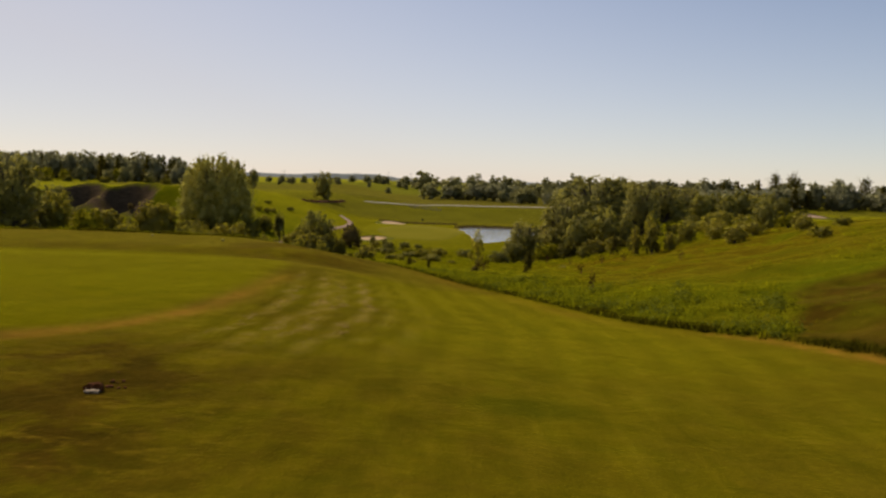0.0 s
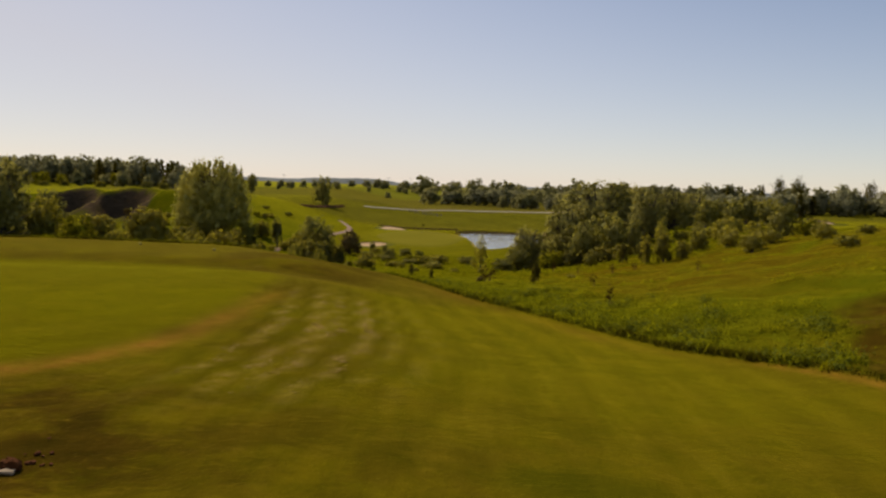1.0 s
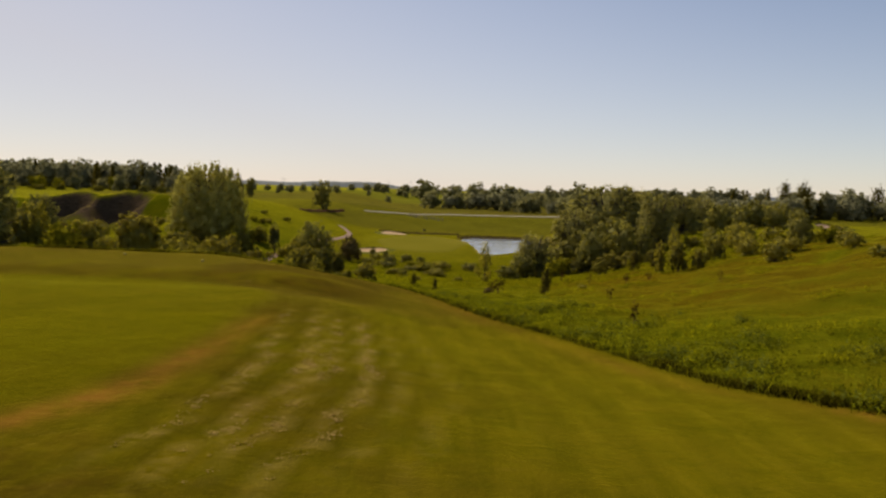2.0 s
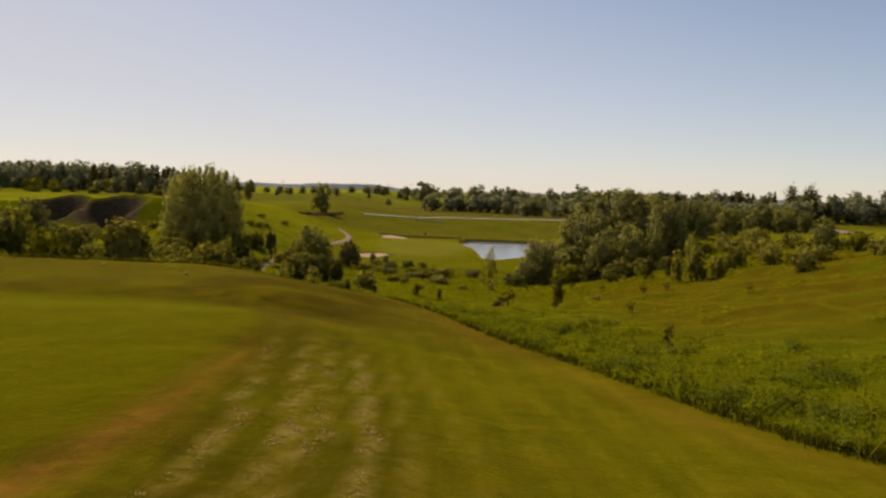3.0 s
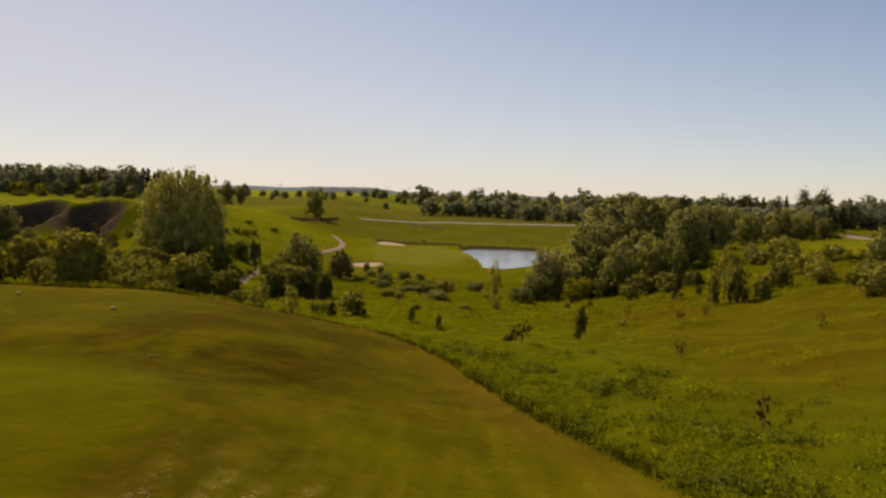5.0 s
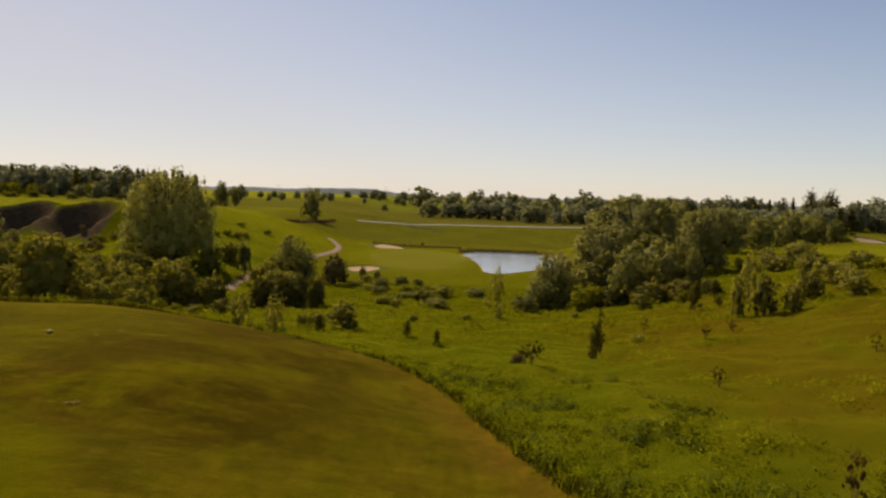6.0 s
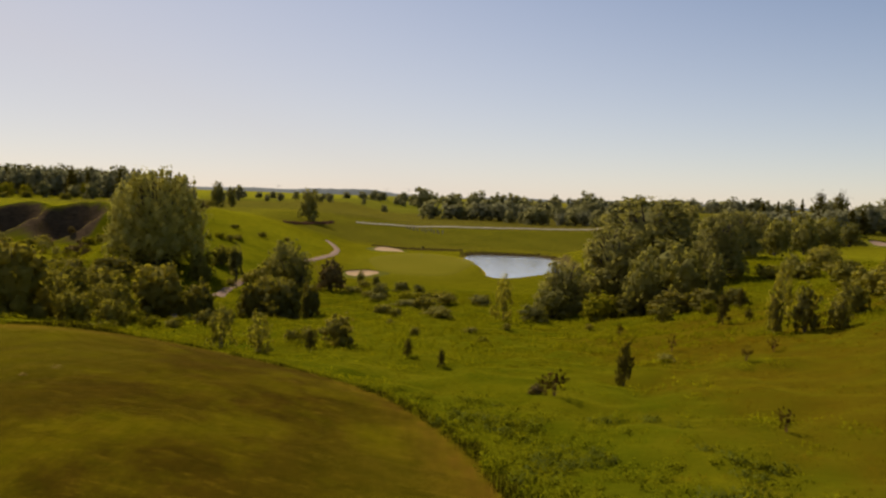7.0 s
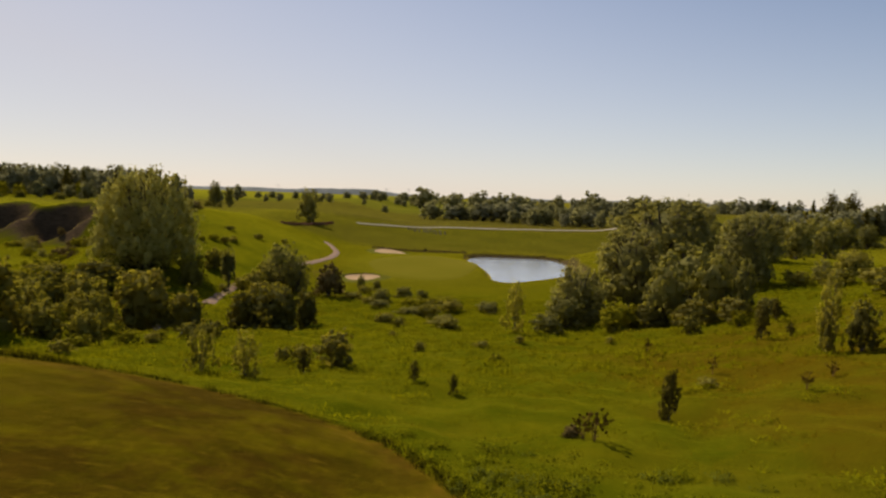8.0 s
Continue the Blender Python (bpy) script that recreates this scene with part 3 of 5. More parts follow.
def woody(blobs, seed, thick, stems=1):
    """Stems and the limbs that lead from them into the crown, grown together."""
    g = random.Random(seed)
    bm = bmesh.new()
    top = max(b[2] for b in blobs)
    for s in range(stems):
        a = 2 * math.pi * s / max(1, stems) + g.random()
        o = 0.0 if stems == 1 else 0.02
        base = (o * math.cos(a), o * math.sin(a), -0.04)
        pts, rad = [base], [thick * 1.35]
        for i in range(1, 5):
            f = i / 4
            out = 1 + 7 * f if stems > 1 else 1
            pts.append((base[0] * out + g.uniform(-.02, .02), base[1] * out + g.uniform(-.02, .02), top * f))
            rad.append(thick * (1 - 0.8 * f))
        tube(bm, pts, rad, 7)
    for b in blobs[1:]:
        z0 = b[2] * g.uniform(0.15, 0.45)
        m = (b[0] * 0.45, b[1] * 0.45, z0 + (b[2] - z0) * 0.6)
        tube(bm, [(0, 0, z0), m, (b[0] * 0.95, b[1] * 0.95, b[2])], [thick * 0.55, thick * 0.35, thick * 0.1], 5)
    return bm


def plant(name, blobs, n, size, leaf, thick, seed, stems=1, bark_mat=bark, **more):
    """A plant one metre high and about one metre wide, as an empty with trunk and crown; put() sets its true size."""
    ob = new(name)
    part("trunk", woody(blobs, seed, thick, stems), bark_mat, ob)
    v, face = leaves_on(blobs, n, size, seed, **more)
    crown = new("crown", quad_mesh("crown", v, len(v), leaf, 4, face))
    crown.parent = ob
    return ob


def lumps(count, seed, low=0.3, high=0.85, spread_r=0.32, size=(0.16, 0.26), flat=0.85, top_narrow=0.5):
    g = random.Random(seed)
    out = [(0, 0, (low + high) / 2, 0.3, 0.3, (high - low) * 0.5)]
    for i in range(count):
        f = (i + 0.5) / count
        z = low + (high - low) * f
        a = i * 2.4 + g.uniform(-.4, .4)
        r = spread_r * (1 - top_narrow * f ** 2) * g.uniform(0.75, 1.1)
        s = g.uniform(*size) * (1 - 0.35 * f)
        out.append((r * math.cos(a), r * math.sin(a), z, s, s, s * flat))
    return out


def cone_tiers(seed, n, size, base=0.04, width=0.5, lean=0.03):
    """Corners of drooping needle sprays on whorled branches of a conifer one metre high."""
    g = np.random.default_rng(seed)
    f = g.random(n) ** 1.35
    tier = np.round(f * 13) / 13 + g.normal(scale=0.012, size=n)
    a = g.random(n) * 2 * math.pi
    reach = width * (1 - tier) ** 0.85 * (0.6 + 0.4 * np.sin(a * 2 + np.round(tier * 13) * 2.4 + seed)) + 0.02
    r = reach * g.random(n) ** 0.6
    c = np.stack([r * np.cos(a) + lean * tier, r * np.sin(a), base + (1 - base) * tier - 0.16 * r], 1)
    t = np.stack([np.cos(a), np.sin(a), -0.35 + 0 * a], 1) + g.normal(scale=0.35, size=(n, 3))
    t /= np.linalg.norm(t, axis=1)[:, None]
    s = np.cross(t, np.array([0, 0, 1.0]) + g.normal(scale=0.5, size=(n, 3)))
    s /= np.linalg.norm(s, axis=1)[:, None]
    ln = (size * (0.6 + 0.8 * g.random(n)))[:, None]
    up = np.array([0, 0, 0.2])
    face = unit(np.stack([np.cos(a), np.sin(a), 0.5 + 0 * a], 1) + g.normal(scale=0.35, size=(n, 3)))
    return np.stack([c - t * ln, c + s * ln * 0.4 - up * ln, c + t * ln, c - s * ln * 0.4 - up * ln], 1), face


def conifer(name, seed, n, size, leaf=leaf_needle, width=0.22):
    ob = new(name)
    bm = bmesh.new()
    tube(bm, [(0, 0, -0.03), (0.01, 0, 0.5), (0.03, 0, 1.0)], [0.022, 0.013, 0.003], 6)
    part("trunk", bm, bark, ob)
    v, face = cone_tiers(seed, n, size, width=width)
    crown = new("crown", quad_mesh("crown", v, len(v), leaf, 4, face))
    crown.parent = ob
    return ob


PLANTS = {}


def kind_of(key, maker):
    PLANTS[key] = [maker, None]


def put(key, x, y, high, wide, label="", category="", group="", turn=None, sink=0.0, deep=None):
    """Stand a plant of that kind at (x, y)."""
    if high < 2.1 and key[:5] in ("bush_", "brigh"):
        key = key.replace("bush_", "shrub_").replace("bright_", "fresh_")
    maker, first = PLANTS[key]
    turn = rng.uniform(0, 360) if turn is None else turn
    m = pose(x, y, ground_z(x, y) - sink, 0, 0, turn)
    if first is None:
        ob = maker()
        PLANTS[key][1] = ob
        ob.matrix_basis = m
    else:
        first_scale = first.scale.copy()
        first.scale = (1, 1, 1)
        ob = copy_thing(first, m)
        first.scale = first_scale
    ob.scale = (wide, wide if deep is None else deep, high)
    return tagged(ob, label, category, group)


for i in range(3):
    kind_of(f"willow_{i}", lambda i=i: plant("willow_tree", lumps(64, 20 + i, 0.06, 0.9, 0.40, (0.065, 0.15), 0.85), 20000, 0.0172, leaf_willow, 0.035, 30 + i, stems=3, droop=0.35, inner=0.16, loose=0.42, shell=0.4, core=0.7))
    kind_of(f"bush_{i}", lambda i=i: plant("bush", lumps(22, 40 + i, 0.03, 0.82, 0.34, (0.11, 0.2), 0.9, 0.35), 5200, 0.0335, leaf_bush, 0.02, 50 + i, stems=4, inner=0.14, loose=0.42, shell=0.32))
    kind_of(f"dome_{i}", lambda i=i: plant("domed_bush", lumps(28, 240 + i, 0.02, 0.8, 0.36, (0.14, 0.22), 0.9, 0.4), 9500, 0.027, leaf_dome, 0.02, 250 + i, stems=4, inner=0.1, loose=0.25, shell=0.22, core=0.95))
    kind_of(f"brown_{i}", lambda i=i: plant("brown_bush", lumps(18, 260 + i, 0.08, 0.86, 0.3, (0.1, 0.2), 1.1, 0.5), 3200, 0.036, leaf_brown, 0.02, 265 + i, stems=3))
    kind_of(f"column_{i}", lambda i=i: plant("leafy_sapling", lumps(18, 270 + i, 0.06, 0.9, 0.28, (0.13, 0.2), 1.2, 0.45), 2600, 0.042, leaf_dome, 0.02, 275 + i, stems=3, inner=0.3, core=0.6))
    kind_of(f"shrub_{i}", lambda i=i: plant("shrub", lumps(14, 300 + i, 0.05, 0.82, 0.34, (0.13, 0.22), 0.9, 0.35), 1800, 0.048, leaf_bush, 0.02, 310 + i, stems=4, inner=0.14, loose=0.3, shell=0.24))
    kind_of(f"fresh_{i}", lambda i=i: plant("fresh_shrub", lumps(14, 320 + i, 0.05, 0.82, 0.34, (0.13, 0.22), 0.9, 0.35), 2400, 0.045, leaf_bright, 0.02, 330 + i, stems=4, inner=0.14, loose=0.3, shell=0.24))
    kind_of(f"far_{i}", lambda i=i: plant("broadleaf_tree", lumps(15, 60 + i, 0.08, 0.86, 0.32, (0.12, 0.22), 0.9), 760, 0.074, leaf_far_hazed, 0.03, 70 + i, per=8))
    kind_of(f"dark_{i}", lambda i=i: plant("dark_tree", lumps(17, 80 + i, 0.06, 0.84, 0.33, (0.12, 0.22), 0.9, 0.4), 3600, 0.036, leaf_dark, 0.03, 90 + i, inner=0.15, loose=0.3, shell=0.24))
    kind_of(f"wood_{i}", lambda i=i: plant("wood_tree", lumps(14, 180 + i, 0.05, 0.86, 0.32, (0.13, 0.22), 0.95, 0.45), 560, 0.082, leaf_wood_hazed, 0.03, 190 + i, per=8))
    kind_of(f"spruce_{i}", lambda i=i: conifer("spruce_tree", 100 + i, 850, 0.066, width=0.5))
    kind_of(f"pine_{i}", lambda i=i: plant("pine_tree", lumps(13, 400 + i, 0.3, 0.93, 0.2, (0.06, 0.13), 0.55, 0.55), 1500, 0.035, leaf_needle, 0.022, 410 + i, per=10, loose=0.7, core=0))
    kind_of(f"conifer_sapling_{i}", lambda i=i: plant("conifer_sapling", lumps(14, 110 + i, 0.1, 0.92, 0.26, (0.12, 0.2), 0.8, 0.75), 2000, 0.04, leaf_needle, 0.02, 115 + i, inner=0.4, core=0.5))
    kind_of(f"thin_{i}", lambda i=i: plant("young_tree", lumps(16, 120 + i, 0.08, 0.92, 0.3, (0.08, 0.16), 1.2, 0.55), 2800, 0.03, leaf_bush, 0.014, 130 + i, stems=2, inner=0.5, core=0))
    kind_of(f"haze_{i}", lambda i=i: plant("young_willow", lumps(18, 125 + i, 0.05, 0.9, 0.3, (0.11, 0.2), 1.1, 0.5), 4000, 0.03, leaf_haze, 0.014, 135 + i, stems=3, core=0))
    kind_of(f"bright_{i}", lambda i=i: plant("bright_bush", lumps(18, 140 + i, 0.06, 0.8, 0.33, (0.12, 0.2), 0.9, 0.3), 4500, 0.036, leaf_bright, 0.018, 150 + i, stems=4, inner=0.14, loose=0.3, shell=0.24))
    kind_of(f"russet_{i}", lambda i=i: plant("dry_stalk", lumps(6, 160 + i, 0.2, 0.92, 0.28, (0.05, 0.1), 1.3, 0.4), 380, 0.05, leaf_russet, 0.012, 170 + i, stems=3, bark_mat=brush_mat, core=0))


def poplar():
    g = random.Random(5)
    blobs = [(0, 0, 0.40, 0.40, 0.40, 0.40), (0, 0, 0.20, 0.42, 0.42, 0.20)]
    for i in range(70):  # upright sprays over the whole dome
        a, f = i * 2.4, (i + 0.5) / 70
        r = 0.43 * math.sqrt(1 - (f * 0.96) ** 3)
        blobs.append((r * math.cos(a), r * math.sin(a), 0.10 + 0.70 * f, 0.075, 0.075, 0.10 + 0.04 * g.random()))
    for i in range(40):  # feathery shoots all over the top
        a, r = g.uniform(0, 6.28), 0.40 * g.random() ** 0.7
        blobs.append((r * math.cos(a), r * math.sin(a), g.uniform(0.82, 0.92) - 0.9 * r ** 2, 0.030, 0.030, 0.075))
    return plant("poplar_clump", blobs, 52000, 0.0115, leaf_poplar, 0.022, 9, stems=5, tall=1.6, inner=0.05, loose=0.34, shell=0.34, core=0.74, dense=2)


kind_of("poplar", poplar)
kind_of("standard", lambda: plant("round_headed_tree", lumps(16, 201, 0.42, 0.86, 0.3, (0.13, 0.22), 0.9), 2600, 0.045, leaf_dark, 0.022, 202))

# trees of the middle distance
put("poplar", -35.6, 110, 12.4, 11.8, "tall poplar clump with a ragged, sunlit top", "tree", turn=20)
for key, x, y, hi, wi, turn, label in (
    ("willow_0", 24.0, 110, 10.1, 15.0, 0, "spreading grey-green willow with a high crown"),
    ("willow_1", 17.8, 100, 8.2, 9.0, 80, "broad willow, dark on its shaded side"),
    ("willow_2", 27.6, 97, 7.4, 6.4, 200, "rounded willow at the end of the row"),
    ("willow_1", 11.4, 95.0, 5.6, 6.2, 150, "low willow leaning over the meadow"),
    ("willow_2", 36.4, 114, 6.3, 7.0, 250, "rounded willow at the edge of the wood"),
    ("willow_1", 31.5, 119, 8.0, 7.5, 20, "rounded willow at the edge of the wood"),
    ("willow_0", 45.4, 130, 6.4, 8.4, 40, "grey-green willow on the slope"),
    ("willow_2", -46.4, 75, 9.4, 8.0, 10, "tall light-leaved willow beyond the tee"),
    ("willow_1", -52.0, 84, 8.0, 8.0, 310, "light-leaved willow beyond the tee"),
    ("willow_0", -69.8, 126, 7.2, 6.2, 120, "brownish willow beside the dug-out bank"),
    # dark trees added to stand for the deep shade beneath the willow crowns
    ("dark_1", 22.0, 95.5, 6.0, 8.0, 60, "dark leafy tree filling the shade under the willows"),
    ("dark_0", 17.0, 86.6, 6.2, 4.8, 20, "dark leafy tree filling the shade under the willows"),
    ("dark_2", 20.6, 86.4, 5.8, 4.6, 140, "dark leafy tree filling the shade under the willows"),
    ("dark_1", 22.3, 84.4, 4.6, 2.4, 250, "dark slender tree under the willows"),
    ("dark_0", 43.6, 118, 5.6, 4.6, 100, "dark leafy tree on the slope"),
    ("dark_1", 50.6, 124, 5.4, 4.4, 0, "dark leafy tree on the slope"),
    ("dark_0", 54.5, 139, 6.2, 7.6, 0, "dark leafy tree on the slope"),
    ("dark_1", 64.2, 150, 6.6, 6.0, 60, "dark leafy tree on the slope"),
    ("dark_2", 69.8, 153, 5.0, 6.2, 130, "dark leafy tree on the slope"),
    ("dark_0", 76.0, 156, 5.4, 4.6, 200, "dark leafy tree on the slope"),
):
    put(key, x, y, hi, wi, label, "tree", turn=turn)

# bushes of the valley below the tee
for key, x, y, hi, wi in (
    ("dome_0", -26.0, 86.8, 6.3, 5.8), ("dome_1", -22.1, 85.4, 5.0, 4.0), ("dome_0", -17.8, 87.6, 3.6, 3.6), ("dome_2", -15.1, 86.8, 4.3, 4.6), ("dome_1", -13.3, 90.5, 3.7, 2.4), ("dome_2", -19.3, 97, 3.3, 2.8),
    ("dome_0", -28.8, 70, 5.7, 5.2), ("dome_1", -37.2, 93, 2.9, 4.6), ("dome_0", -35.3, 98, 3.1, 6.0), ("dome_2", -30.7, 97, 3.1, 3.8), ("dome_2", -39.5, 82, 4.4, 5.0),
):
    put(key, x, y, hi, wi, "dense domed bush, sunlit on top and dark below", "bush", "domed bushes below the tee")
for key, x, y, hi, wi in (
    ("bush_1", -32.9, 84, 3.0, 3.6), ("bush_2", -28.0, 80, 2.7, 2.6), ("bush_0", -24.0, 75, 1.8, 1.6), ("bush_0", -33.3, 80, 2.3, 3.0), ("bush_1", -21.5, 66, 1.1, 1.6), ("bush_2", -19.2, 72, 0.7, 1.3), ("bush_1", -17.1, 77, 1.5, 1.8), ("bush_0", -9.8, 66, 0.9, 1.2), ("bush_0", -37.5, 88.0, 2.6, 4.6), ("bush_0", -36.7, 101.3, 2.3, 6.0), ("bush_2", -32.4, 103, 2.0, 4.6), ("bush_1", -40.0, 97, 2.4, 5.0),
    ("bush_2", -22.6, 108.6, 2.8, 3.6), ("bush_1", -24.4, 109.2, 1.7, 2.2), ("bush_0", -25.8, 107.5, 0.9, 1.6), ("bush_0", -22.4, 114.0, 3.4, 4.0), ("bush_1", -21.4, 117.6, 3.2, 3.4), ("bush_1", -18.6, 100.5, 2.6, 4.4), ("bush_2", -19.6, 112.5, 3.0, 4.2), ("bush_0", -29.2, 107.0, 4.0, 3.6), ("bush_1", -29.6, 116.0, 2.8, 3.6), ("bush_2", -43.5, 78.5, 6.0, 4.6),
    ("bush_2", -18.0, 75.0, 1.2, 1.9),
    ("bush_0", -32.5, 71.5, 2.8, 3.2), ("bush_1", -25.6, 71.4, 2.5, 3.2), ("bush_0", -23.2, 71.8, 2.2, 2.6), ("bush_2", -28.0, 74.0, 3.2, 3.4), ("bush_1", -30.6, 86.0, 3.6, 5.0), ("bush_2", -26.2, 79.0, 2.8, 3.6), ("bush_0", -30.5, 78.0, 3.2, 3.6),
):
    put(key, x, y, hi, wi, "rounded leafy bush, shaded dark towards its foot", "bush", "bushes below the tee")
for key, x, y, hi, wi in (
    ("bright_0", -35.9, 70.5, 4.2, 4.4), ("bright_0", -28.5, 84, 2.9, 2.8), ("bright_1", -26.8, 75, 1.8, 1.9), ("bright_2", -20.3, 71, 1.0, 1.8), ("bright_1", -22.4, 69.5, 0.9, 1.6),
    ("bright_1", -34.8, 96.5, 1.7, 4.5), ("bright_2", -37.5, 90, 2.6, 5.0), ("bright_1", -43.5, 103, 2.0, 5.0),
    ("bright_2", 19.6, 78.6, 1.3, 1.5), ("bright_0", 13.4, 87.0, 2.9, 4.4), ("bright_2", -19.4, 73.4, 0.8, 1.5),
    ("bright_1", -23.3, 75.6, 0.9, 1.8), ("bright_0", -31.4, 96.0, 2.0, 5.0), ("bright_0", 22.2, 84.0, 1.2, 1.6),
):
    put(key, x, y, hi, wi, "sunlit yellow-green bush with fresh leaves", "bush", "yellow-green bushes")
for key, x, y, hi, wi in (
    ("brown_0", -14.1, 108, 4.2, 4.4), ("brown_2", 2.6, 51.5, 0.5, 0.8), ("dark_2", 7.4, 87, 1.7, 3.4), ("dark_1", -7.9, 105, 1.8, 2.7),
    ("dark_0", -5.8, 111.5, 1.5, 2.6), ("dark_2", -3.6, 110.6, 1.2, 2.0), ("dark_1", -11.7, 118.6, 1.9, 1.3), ("dark_0", -9.5, 117.2, 1.5, 1.4),
    # dark bushes added where the foot of the willows lies in shade
    ("dome_0", 15.6, 86.4, 2.1, 3.6), ("dome_1", 18.4, 83.6, 2.2, 3.8), ("dome_2", 20.6, 81.6, 2.0, 3.0), ("dome_0", 22.4, 80.2, 1.7, 2.2),
    ("dark_0", 9.8, 92, 3.4, 4.6), ("dark_1", 33.0, 92.5, 2.4, 2.4),
):
    put(key, x, y, hi, wi, "dark leafy bush standing in the meadow", "bush", "dark bushes in the meadow")
for key, x, y, hi, wi in (
    ("bush_0", -0.5, 101.6, 1.3, 3.6), ("bush_2", -2.6, 96.6, 1.4, 3.0), ("bush_1", -5.1, 90.2, 1.1, 1.5), ("bush_0", -7.0, 92.5, 0.9, 1.4),
    ("bush_1", -8.9, 66.2, 1.2, 1.4), ("bush_2", 16.3, 79.2, 1.7, 1.9), ("bush_0", 31.2, 93.6, 1.7, 3.4), ("bush_1", 33.2, 90.6, 2.0, 4.0),
    ("bush_2", 34.6, 87.6, 1.7, 3.6), ("bush_0", 37.4, 95.4, 2.3, 4.2), ("bush_1", 40.5, 100.5, 2.5, 4.4), ("bush_2", 23.4, 55.4, 1.8, 2.4),
    ("bush_0", 24.7, 45.2, 1.0, 1.8), ("bush_1", 27.2, 60.5, 1.5, 2.2), ("bush_2", 29.5, 57.0, 1.4, 2.4), ("bush_0", 28.0, 72.0, 2.0, 3.2),
    ("bush_2", 30.5, 79.0, 2.2, 3.4), ("bush_0", 35.0, 80.0, 2.0, 3.6), ("bush_2", 26.6, 66.6, 1.7, 2.2),
):
    put(key, x, y, hi, wi, "low leafy bush in the rough grass", "bush", "low bushes in the rough")

g1 = random.Random(12)
for _ in range(14):
    put(g1.choice(("bush_0", "bush_1", "bright_1", "dark_2")), g1.uniform(-12, 4), g1.uniform(88, 113), g1.uniform(0.7, 1.3), g1.uniform(2.0, 4.2), "low leafy bush in the rough grass", "bush", "low bushes in the rough")
for _ in range(9):
    put(g1.choice(("bush_0", "bush_1", "bush_2", "bright_1")), g1.uniform(-9, 13), g1.uniform(62, 86), g1.uniform(0.45, 0.8), g1.uniform(0.7, 1.5), "knee-high leafy shrub in the meadow", "shrub", "small shrubs in the meadow")

for _ in range(12):
    put(g1.choice(("bush_0", "bush_1", "bush_2", "bright_1")), g1.uniform(-46, -26), g1.uniform(122, 168), g1.uniform(0.5, 1.2), g1.uniform(1.0, 2.4), "small leafy shrub on the grass slope", "shrub", "small shrubs on the slope")

for _ in range(44):  # brush on the slope below the dug-out bank
    key = g1.choice(("bush_0", "bush_1", "bush_2", "bright_1", "bright_2", "brown_0", "brown_2", "haze_2"))
    x, y = g1.uniform(-96, -42), g1.uniform(116, 150)
    if np.hypot(x + 35.6, y - 110) > 7.5:
        put(key, x, y, g1.uniform(0.9, 2.0), g1.uniform(1.6, 3.6), "low brush on the slope below the dug-out bank", "bush", "brush below the bank")

for key, x, y, hi, wi in (
    ("bush_1", 25.5, 65.0, 1.6, 2.0), ("bush_0", 27.2, 62.4, 1.7, 2.3), ("dark_1", 30.8, 66.6, 3.2, 2.6), ("bright_2", 31.4, 63.0, 1.6, 2.4),
    ("bush_2", 27.5, 52.8, 1.2, 1.6), ("bush_1", 29.6, 51.4, 1.0, 1.5), ("bright_0", 25.3, 60.6, 1.2, 2.0), ("bush_0", 32.9, 68.3, 1.2, 2.2),
    ("bush_2", 23.4, 66.4, 2.2, 2.4), ("bush_1", 27.4, 69.0, 2.0, 2.2), ("bright_1", 33.5, 74.0, 1.4, 3.0), ("bush_0", 36.5, 71.0, 1.5, 2.6),
):
    put(key, x, y, hi, wi, "leafy bush on the brow of the slope", "bush", "bushes on the brow")

# saplings
for key, x, y, hi, wi in (
    ("thin_0", 4.6, 86.8, 4.5, 2.6), ("haze_0", -20.2, 112, 5.8, 6.0), ("haze_1", -18.2, 111, 4.5, 4.2), ("column_1", -7.0, 65.6, 2.1, 2.9), ("thin_2", -12.9, 62.5, 2.5, 2.1), ("thin_0", -10.7, 62.0, 2.3, 2.0),
    ("column_0", 18.3, 65.3, 3.1, 1.2), ("column_1", 19.6, 64.4, 2.9, 2.0), ("column_0", 20.9, 63.4, 1.9, 1.8), ("thin_1", 20.8, 69.5, 4.2, 1.8),
):
    put(key, x, y, hi, wi, "slender young tree with sparse leaves", "tree", "young trees")
for key, x, y, hi, wi in (
    ("conifer_sapling_0", 7.05, 55.6, 2.2, 1.15), ("conifer_sapling_1", -2.75, 61.0, 1.05, 0.75), ("conifer_sapling_2", -1.0, 59.3, 0.98, 0.62),
    ("conifer_sapling_1", -8.2, 63.1, 1.3, 0.9), ("conifer_sapling_2", 17.8, 71.4, 2.1, 1.35), ("conifer_sapling_2", 21.6, 77.5, 1.6, 0.9), ("conifer_sapling_0", 19.6, 71.5, 0.9, 0.9),
):
    put(key, x, y, hi, wi, "small dark conifer sapling in rough grass", "tree", "conifer saplings")
for key, x, y, hi, wi in (
    ("russet_1", 3.2, 51.0, 1.2, 1.3), ("russet_2", 2.9, 51.3, 0.9, 1.1), ("russet_0", 7.7, 34.8, 1.1, 0.8), ("russet_1", 9.4, 46.0, 0.9, 0.8), ("russet_2", 13.5, 58.0, 0.9, 0.8), ("russet_0", 12.0, 64.0, 1.0, 0.7),
    ("russet_1", 16.0, 60.5, 0.8, 0.9), ("russet_2", 11.0, 71.5, 1.1, 0.8), ("russet_0", 17.0, 49.0, 0.8, 0.7),
):
    put(key, x, y, hi, wi, "dry reddish weed stalks in the grass", "weed", "dry stalks")

